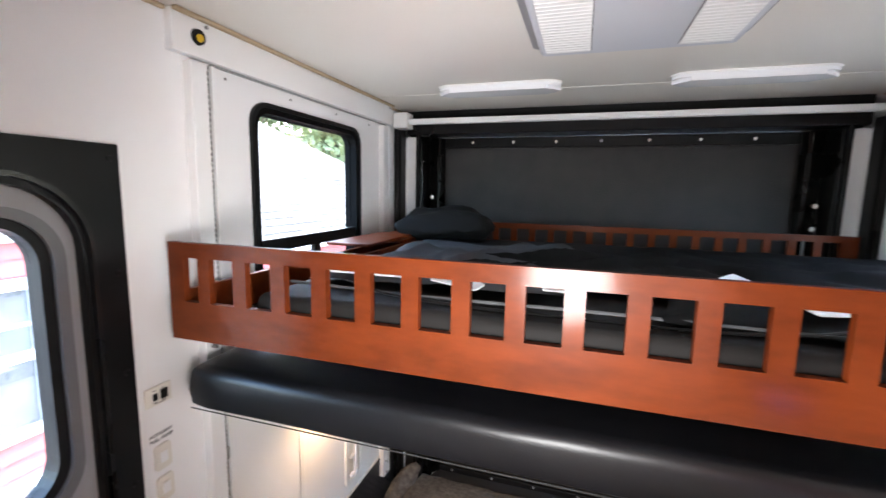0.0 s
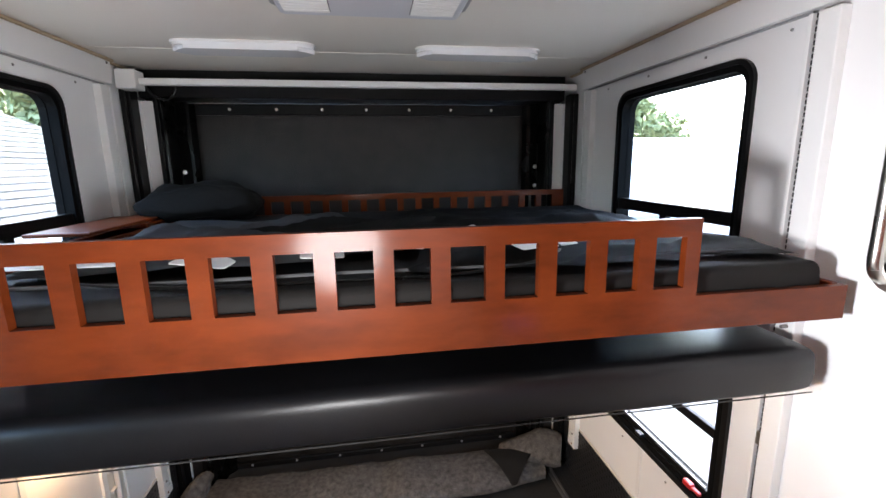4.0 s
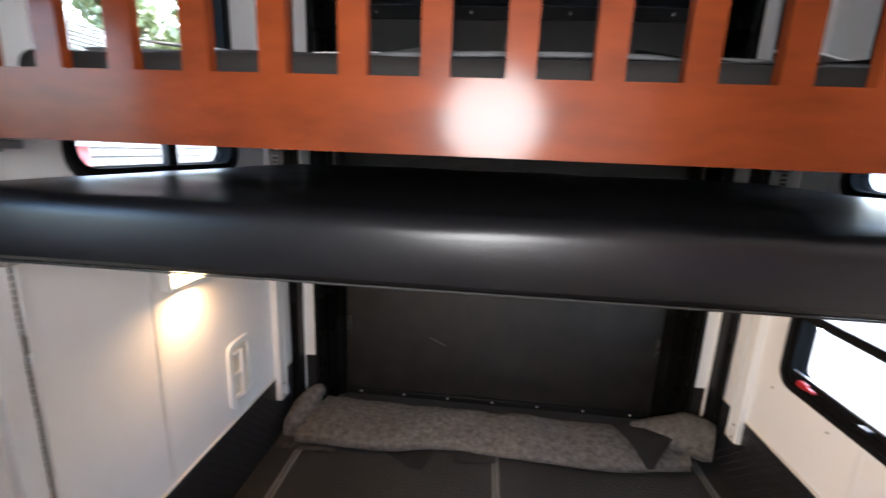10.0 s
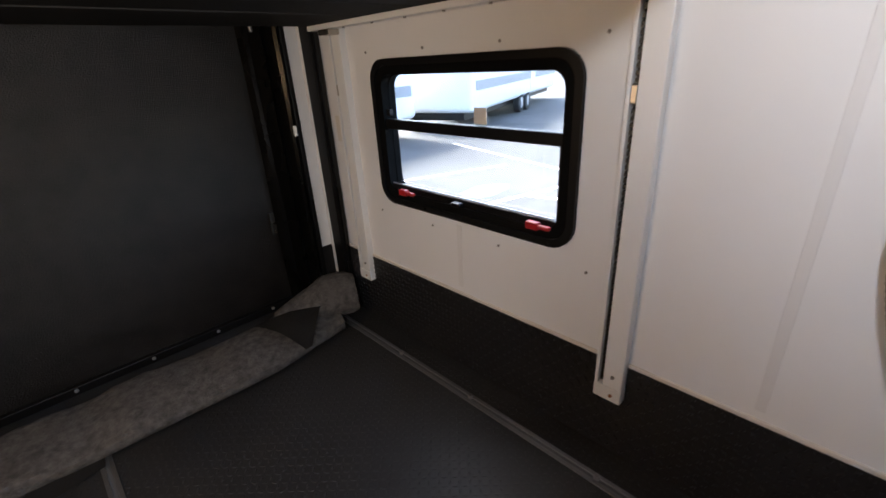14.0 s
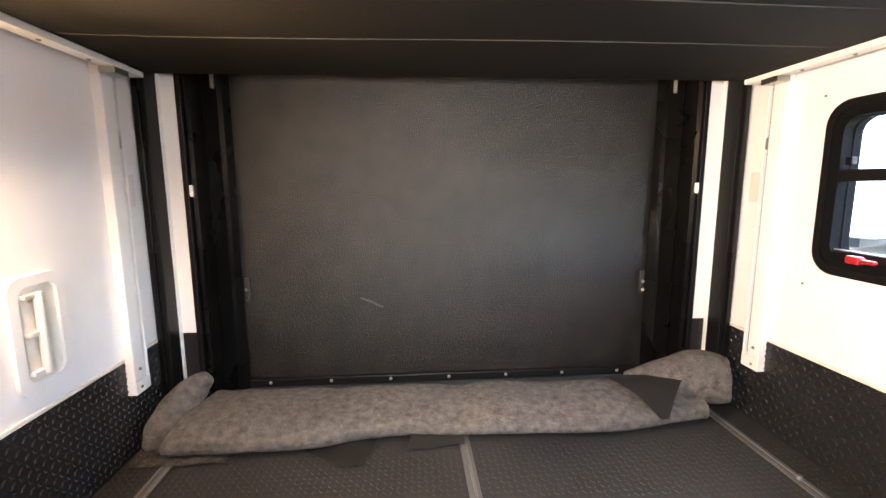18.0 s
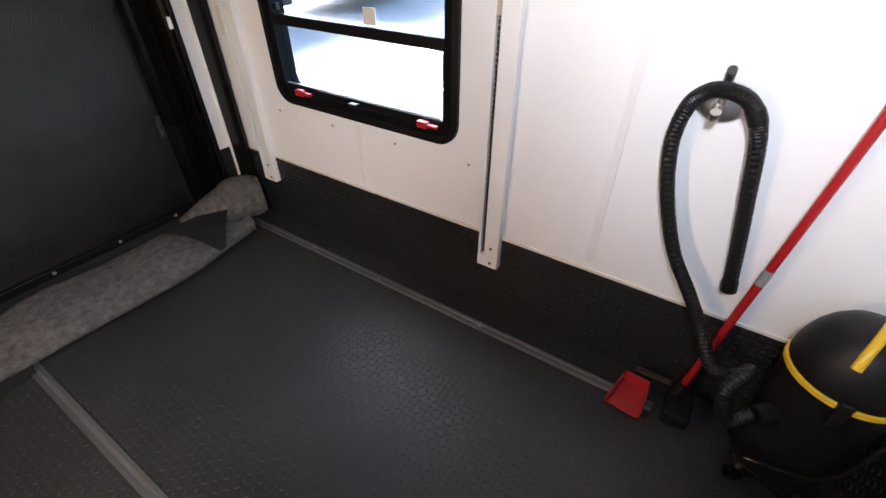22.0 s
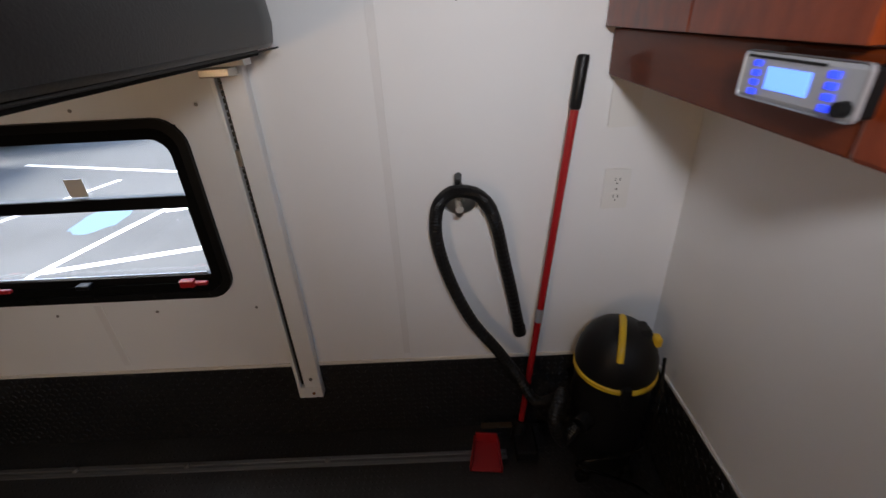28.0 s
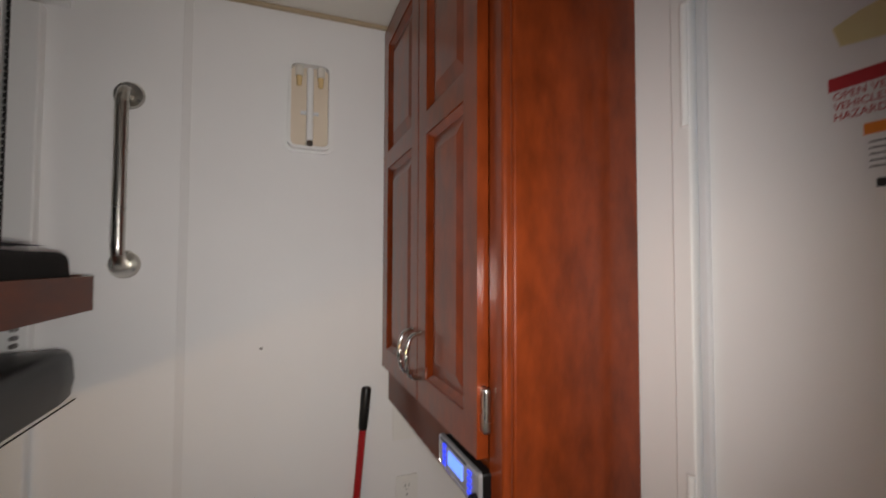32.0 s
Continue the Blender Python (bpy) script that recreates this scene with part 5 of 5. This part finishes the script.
part("text_line", block(1.11, 1.221, Y, Y + 0.0005, 1.702, 1.711), INK, s3)
tp = thing("tape_residue", (1.2, Y, 1.9), "yellowed patch of old tape on the white door", "tape patch")
part("tape", sheet("y", [(1.255, 1.885), (1.248, 1.862), (1.20, 1.855), (1.14, 1.862), (1.12, 1.89), (1.17, 1.90), (1.23, 1.893)], Y, Y + 0.0005), OLDTAPE, tp)

for ob in (st, s2, s3, tp):
    ob.location += Vector((0.023, 0.0, 0.006))

# ---- floor things ----
for x, ya in ((1.153, -0.30), (2.17, -0.30), (0.155, -0.30)):
    t = thing("floor_track", (x, -1.3, 0.0), "aluminium tie-down track set in the rubber floor", "floor track", "floor tracks")
    b = block(x - 0.019, x - 0.006, -2.30 if x > 2 else -2.7, ya, 0.0005, 0.006, 0.001)
    block(x + 0.006, x + 0.019, -2.30 if x > 2 else -2.7, ya, 0.0005, 0.006, 0.001, bm=b)
    part("rail", b, ALU, t)
    part("groove", block(x - 0.006, x + 0.006, -2.30 if x > 2 else -2.7, ya, 0.0004, 0.002), GREYTRIM, t)
    for y in (-0.777, -1.174, -1.672):
        if x < 1.5 and y > -1.5 and x > 0.5:
            continue
        k = rod((x + 0.004, y, 0.004), (x + 0.004, y, 0.016), 0.011, 0.008, 10)
        part("stud", k, STEEL, t)


def carpet_roll():
    """A limp roll of felt carpet along the ramp foot."""
    t = thing("carpet_roll", (W / 2, -0.30, 0.0), "rolled grey felt carpet lying against the ramp door", "carpet")
    b = bmesh.new()
    sides, n = 26, 120
    rings = []
    front = (-0.545, -0.545, -0.482, -0.503, -0.520, -0.460)
    for i in range(n):
        u = i / (n - 1)
        x = 0.16 + u * 1.97
        k0 = min(4, int(u * 5))
        e = u * 5 - k0
        e = e * e * (3 - 2 * e)
        y0 = front[k0] * (1 - e) + front[k0 + 1] * e + 0.006 * noise.noise(Vector((u * 17, 4.0, 0)))
        y1 = -0.180 - 0.01 * math.sin(u * 9)
        deep, cy = (y1 - y0) / 2, (y0 + y1) / 2
        high = 0.092 + 0.018 * (1 - u) ** 2 + 0.014 * noise.noise(Vector((u * 8, 7.0, 0))) - 0.012 * max(0, 1 - abs(u - 0.5) / 0.06)
        loop = []
        for k in range(sides):
            a = 2 * math.pi * k / sides
            ca, sa = math.cos(a), math.sin(a)
            d = 1 + 0.13 * noise.noise(Vector((u * 11, ca * 1.5, sa * 1.5))) * max(0, sa) + 0.05 * noise.noise(Vector((u * 34, ca * 4, sa * 4)))
            yy = cy + deep * math.copysign(abs(ca) ** 0.62, ca) * (1 + (d - 1) * 0.5)
            zz = 0.5 * high * d * (1 + math.copysign(abs(sa) ** 0.7, sa)) * (1 - 0.22 * max(0, -ca) * max(0, sa))
            loop.append(b.verts.new((x + 0.03 * ca, yy, max(0.003, zz + 0.003))))
        rings.append(loop)
    for p, q in zip(rings, rings[1:]):
        for k in range(sides):
            b.faces.new((p[k], p[(k + 1) % sides], q[(k + 1) % sides], q[k]))
    b.faces.new(rings[0][::-1])
    b.faces.new(rings[-1])
    part("roll", b, FELT, t, smooth=True)

    def flap(pts, mat, seed, label, bulge=0.0):
        c = bmesh.new()
        (a0, a1), (b0, b1) = pts
        a0, a1, b0, b1 = map(Vector, (a0, a1, b0, b1))
        g, m = [], 10
        for j in range(m + 1):
            row = []
            for i in range(m + 1):
                p = a0.lerp(a1, i / m).lerp(b0.lerp(b1, i / m), j / m)
                p.z += 0.012 * noise.noise(p * 9 + Vector((seed, 0, 0))) + bulge * math.sin(math.pi * j / m)
                row.append(c.verts.new(p))
            g.append(row)
        for j in range(m):
            for i in range(m):
                c.faces.new((g[j][i], g[j][i + 1], g[j + 1][i + 1], g[j + 1][i]))
        bmesh.ops.solidify(c, geom=c.faces[:], thickness=0.007)
        part("flap", c, mat, t, label, smooth=True)

    flap((((1.77, -0.25, 0.120), (2.09, -0.32, 0.148)), ((1.87, -0.522, 0.066), (1.90, -0.522, 0.066))), FELTDK, 1, "turned-down dark backing", 0.028)
    def lump(name, points, radius, wide, seed):
        """A bunched fold of the felt along a line."""
        c, rings, line = bmesh.new(), [], smooth_line(points, 7)
        for i, q in enumerate(line):
            u = i / (len(line) - 1)
            r = radius(u)
            loop = []
            for k in range(20):
                a = 2 * math.pi * k / 20
                d = 1 + 0.16 * noise.noise(Vector((u * 4 + seed, math.cos(a) * 1.4, math.sin(a) * 1.4 + 9)))
                loop.append(c.verts.new((q.x + wide * r * d * math.cos(a), q.y + 0.4 * r * math.cos(a), max(0.003, q.z + r * d * math.sin(a)))))
            rings.append(loop)
        for p, q in zip(rings, rings[1:]):
            for k in range(20):
                c.faces.new((p[k], p[(k + 1) % 20], q[(k + 1) % 20], q[k]))
        c.faces.new(rings[0][::-1])
        c.faces.new(rings[-1])
        part(name, c, FELT, t, smooth=True)

    lump("folded_end", [(0.085, -0.465, 0.035), (0.09, -0.42, 0.065), (0.105, -0.365, 0.105), (0.125, -0.31, 0.145), (0.140, -0.265, 0.160)], lambda u: 0.045 + 0.022 * math.sin(math.pi * min(1, u * 1.15)), 1.0, 2.0)
    flap((((0.03, -0.47, 0.014), (0.34, -0.50, 0.014)), ((0.03, -0.560, 0.009), (0.34, -0.556, 0.009))), FELT, 4, "loose grey edge")
    flap((((0.52, -0.47, 0.018), (0.84, -0.465, 0.016)), ((0.74, -0.612, 0.009), (0.80, -0.612, 0.009))), FELTDK, 5, "loose dark edge")
    flap((((0.97, -0.46, 0.05), (1.16, -0.47, 0.04)), ((0.945, -0.535, 0.010), (1.15, -0.515, 0.010))), FELTDK, 6, "loose dark edge")
    c = bmesh.new()
    rings = []
    line = smooth_line([(1.88, -0.22, 0.06), (2.02, -0.25, 0.095), (2.14, -0.285, 0.120), (2.252, -0.335, 0.120)], 7)
    for i, q in enumerate(line):
        u = i / (len(line) - 1)
        r = (0.055 + 0.047 * min(1, u * 1.8)) * (1 - 0.12 * max(0, u - 0.9) * 10)
        loop = []
        for k in range(20):
            a = 2 * math.pi * k / 20
            d = 1 + 0.13 * noise.noise(Vector((u * 4, math.cos(a) * 1.4, math.sin(a) * 1.4 + 9)))
            loop.append(c.verts.new((q.x + 0.05 * math.cos(a) * r / 0.1, q.y + 1.1 * r * d * math.cos(a), max(0.003, q.z + r * d * math.sin(a)))))
        rings.append(loop)
    for p, q in zip(rings, rings[1:]):
        for k in range(20):
            c.faces.new((p[k], p[(k + 1) % 20], q[(k + 1) % 20], q[k]))
    c.faces.new(rings[0][::-1])
    c.faces.new(rings[-1])
    part("bunched_end", c, FELT, t, smooth=True)


carpet_roll()

# ---- outside ----
GZ = -0.85
solo("ground", block(-150, 150, -150, 150, GZ - 0.3, GZ), ASPHALT, "worn pale asphalt of a large parking lot", "ground", kind="structure")


def painted_line(x0, y0, x1, y1, wide=0.10):
    a, c = Vector((x0, y0, 0)), Vector((x1, y1, 0))
    L = (c - a).length / 2
    b = bmesh.new()
    n = max(4, int(L * 4))
    rows = [[b.verts.new((-L + 2 * L * k / n, s * wide / 2 + 0.006 * noise.noise(Vector((k * 0.9, s, x0))), GZ + 0.004)) for s in (-1, 1)] for k in range(n + 1)]
    for p, q in zip(rows, rows[1:]):
        b.faces.new((p[0], q[0], q[1], p[1]))
    bmesh.ops.transform(b, matrix=Matrix.Translation((a + c) / 2) @ Matrix.Rotation(math.atan2(y1 - y0, x1 - x0), 4, "Z"), verts=b.verts)
    solo("parking_line", b, LINEW, "worn white parking line on the asphalt", "road marking", "parking lines", "structure")


for line in ((3.6, 2.59, 8.2, 1.38), (5.14, 2.12, 5.75, -0.10), (6.7, 1.70, 7.3, -0.5), (3.9, 4.97, 8.2, 3.30), (8.2, 1.30, 9.4, 5.9), (4.0, -1.0, 8.0, -2.1)):
    painted_line(*line)
b = bmesh.new()
vs = [b.verts.new((6.55 + r * math.cos(a), 2.45 + 0.6 * r * math.sin(a), GZ + 0.003)) for a, r in ((2 * math.pi * k / 22, 0.5 + 0.12 * noise.noise(Vector((k * 0.7, 3, 1)))) for k in range(22))]
b.faces.new(vs)
solo("parking_symbol", b, LINEB, "faded blue painted patch on the asphalt", "road marking", kind="structure")


def travel_trailer(m, long, label):
    t = thing("travel_trailer", (0, 0, 0), label, "travel trailer", "parked trailers")
    L = long / 2
    body = block(-L, L, -1.25, 1.25, 0.55, 3.3, 0.16, 4)
    part("body", body, RVWHITE, t, smooth=True)
    part("stripe", block(-L + 0.2, L - 0.2, -1.262, 1.262, 1.15, 1.42, 0.005), RVGREY, t, "grey stripe along the side")
    for x in (-L * 0.6, -L * 0.1, L * 0.5):
        w = part("window", block(x - 0.45, x + 0.45, -1.275, 1.275, 1.75, 2.4, 0.05), BLACK, t, "dark tinted window")
    part("door", block(L * 0.2 - 0.35, L * 0.2 + 0.35, -1.27, 1.27, 0.75, 2.65, 0.04), RVWHITE, t)
    for s in (-1, 1):
        for x in (-0.45, 0.45):
            wl = part("wheel", rod((x, s * 1.0, 0.36), (x, s * 1.24, 0.36), 0.36, None, 24, bevel=0.04), TYRE, t)
            part("rim", rod((x, s * 1.235, 0.36), (x, s * 1.25, 0.36), 0.2, 0.17, 18), SILVER, wl)
    part("tail_light", block(L - 0.03, L + 0.01, -1.1, -1.0, 1.0, 1.3, 0.01), RED, t)
    part("tail_light", block(L - 0.03, L + 0.01, 1.0, 1.1, 1.0, 1.3, 0.01), RED, t)
    part("frame", block(-L + 0.1, L - 0.1, -0.9, 0.9, 0.35, 0.549), HOSE, t)
    t.matrix_basis = m
    return t


one = travel_trailer(pose(4.0, 7.95, GZ, 0, 0, 7), 10.8, "white travel trailer parked across the lot")
copy_thing(one, pose(15.5, 9.5, GZ, 0, 0, 20))
copy_thing(one, pose(16.5, -3.0, GZ, 0, 0, 58))


def siding_wall(t, x, y0, y1, z0, z1, step=0.15):
    """Lapped boards on a wall facing the trailer."""
    z = z0
    while z < z1 - 0.01:
        top = min(z1, z + step - 0.004)
        b = block(x - 0.03, x, y0, y1, z, top)
        for v in b.verts:
            if v.co.z > z + 0.05 and v.co.x > x - 0.01:
                v.co.x -= 0.028
        part("clapboard", b, SIDING, t)
        z += step


def clap_house():
    t = thing("clapboard_house", (-4.6, 1.0, GZ), "red clapboard house with a white-framed window beside the trailer", "house")
    x = -3.6
    part("core", block(-6.4, x - 0.03, -1.15, 2.35, GZ, 1.40), SIDING, t)
    siding_wall(t, x, -1.15, 2.35, GZ, 1.40)
    part("corner_board", block(x - 0.04, x + 0.025, -1.19, -1.075, GZ, 1.40, 0.004), RVWHITE, t, "white corner board")
    part("fascia", block(x - 0.02, x + 0.06, -1.25, 2.45, 1.401, 1.49, 0.004), RVWHITE, t, "white eave board")
    part("base_board", block(x - 0.02, x + 0.03, -1.07, 2.35, GZ, GZ + 0.07, 0.004), RVWHITE, t, "white board along the foot of the wall")
    for y0, y1 in ((-0.86, -0.17), (0.9, 1.64)):
        w = part("window", block(x - 0.02, x + 0.004, y0, y1, -0.27, 0.98), SKYGLASS, t, "window glass coloured grey for the sky it reflects")
        for a, c, d, e in ((y0 - 0.095, y0, -0.37, 1.08), (y1, y1 + 0.095, -0.37, 1.08), (y0, y1, 0.98, 1.08), (y0, y1, -0.37, -0.27), (y0, y1, 0.335, 0.42)):
            part("window_casing", block(x - 0.01, x + 0.035, a, c, d, e, 0.004), RVWHITE, w, "white window casing")
        part("muntin", block(x, x + 0.02, (y0 + y1) / 2 - 0.015, (y0 + y1) / 2 + 0.015, 0.68, 0.98), RVWHITE, w)
        part("muntin", block(x, x + 0.02, y0, y1, 0.65, 0.68), RVWHITE, w)
    # the lower wing behind, with its long pale roof
    part("wing_core", block(-11.4, x - 0.03, 2.36, 6.0, GZ, 0.95), SIDING, t)
    siding_wall(t, x, 2.36, 12.6, GZ, 0.95)
    # near roof with a straight end, far roof cut by a hip
    for y0, ze, run, rows, far in ((-1.3, 1.47, 3.0, 16, lambda x: 2.5), (2.51, 0.94, 4.18, 28, lambda x: 6.6 + (x + 7.4) * 1.567)):
        pitch = 0.6 if rows == 16 else 0.7175
        for k in range(rows):
            xa, xb = x + 0.18 - run * k / rows, x + 0.18 - run * (k + 1) / rows
            za, zb = ze + pitch * run * k / rows, ze + pitch * run * (k + 1) / rows
            b = bmesh.new()
            b.faces.new([b.verts.new(v) for v in ((xa, y0, za + 0.009), (xa, far(xa), za + 0.009), (xb - 0.03, far(xb), zb + 0.006), (xb - 0.03, y0, zb + 0.006))])
            bmesh.ops.solidify(b, geom=b.faces[:], thickness=0.02)
            part("shingle_course", b, SHINGLE, t, "pale grey shingles")
        xr, zr = x + 0.18 - run, ze + pitch * run
        back = bmesh.new()
        back.faces.new([back.verts.new(v) for v in ((xr, y0, zr), (xr, far(xr), zr), (xr - run, far(xr), ze), (xr - run, y0, ze))])
        bmesh.ops.solidify(back, geom=back.faces[:], thickness=0.03)
        part("roof_back", back, SHINGLE, t)
    part("gutter", block(x + 0.12, x + 0.2, 2.5, 12.7, 0.86, 0.94, 0.01), RVWHITE, t, "white gutter")


clap_house()


def tree(x, y, h, seed):
    rnd = random.Random(seed)
    t = thing("tree", (x, y, GZ), "leafy green tree beyond the parking lot", "tree", "trees round the lot")
    trunk = tube(smooth_line([(x, y, GZ), (x + 0.1, y, GZ + h * 0.3), (x - 0.1, y + 0.15, GZ + h * 0.7)], 5), lambda u: 0.22 * (1 - u * 0.75), 9)
    for k in range(6):
        a, z = rnd.uniform(0, 6.28), GZ + h * rnd.uniform(0.35, 0.6)
        tube(smooth_line([(x, y, z), (x + math.cos(a) * h * 0.13, y + math.sin(a) * h * 0.13, z + h * 0.1), (x + math.cos(a) * h * 0.24, y + math.sin(a) * h * 0.24, z + h * 0.22)], 4), lambda u: 0.08 * (1 - u * 0.8), 6, bm=trunk)
    part("trunk", trunk, BARK, t, smooth=True)
    vs, fs = [], []
    lumps = [(x + rnd.gauss(0, h * 0.15), y + rnd.gauss(0, h * 0.15), GZ + h * rnd.uniform(0.42, 0.98), h * rnd.uniform(0.07, 0.13)) for _ in range(26)]
    for cx, cy, cz, r in lumps:
        for _ in range(150):
            d = Vector((rnd.gauss(0, 1), rnd.gauss(0, 1), rnd.gauss(0, 1))).normalized() * r * rnd.uniform(0.5, 1.15)
            c = Vector((cx, cy, cz)) + d
            a, b = Vector((rnd.uniform(-1, 1), rnd.uniform(-1, 1), rnd.uniform(-1, 1))).normalized(), Vector((rnd.uniform(-1, 1), rnd.uniform(-1, 1), rnd.uniform(-1, 1))).normalized()
            s = rnd.uniform(0.13, 0.30)
            k = len(vs)
            vs += [c + a * s, c + b * s * 0.6, c - a * s, c - b * s * 0.6]
            fs.append((k, k + 1, k + 2, k + 3))
    base = base_of(t)
    me = bpy.data.meshes.new("crown")
    me.from_pydata([v - base for v in vs], [], fs)
    me.materials.append(LEAF)
    cr = new("crown", me)
    cr.parent = t
    return t


for n, (x, y, h) in enumerate(((-15, 15, 8.5), (-13, 21, 9), (-9, 24, 8), (-19, 11, 9), (-5, 27, 10), (-11, 17, 7.5), (9, 31, 8), (15, 33, 8), (20, 25, 7.0))):
    tree(x, y, h, 40 + n)
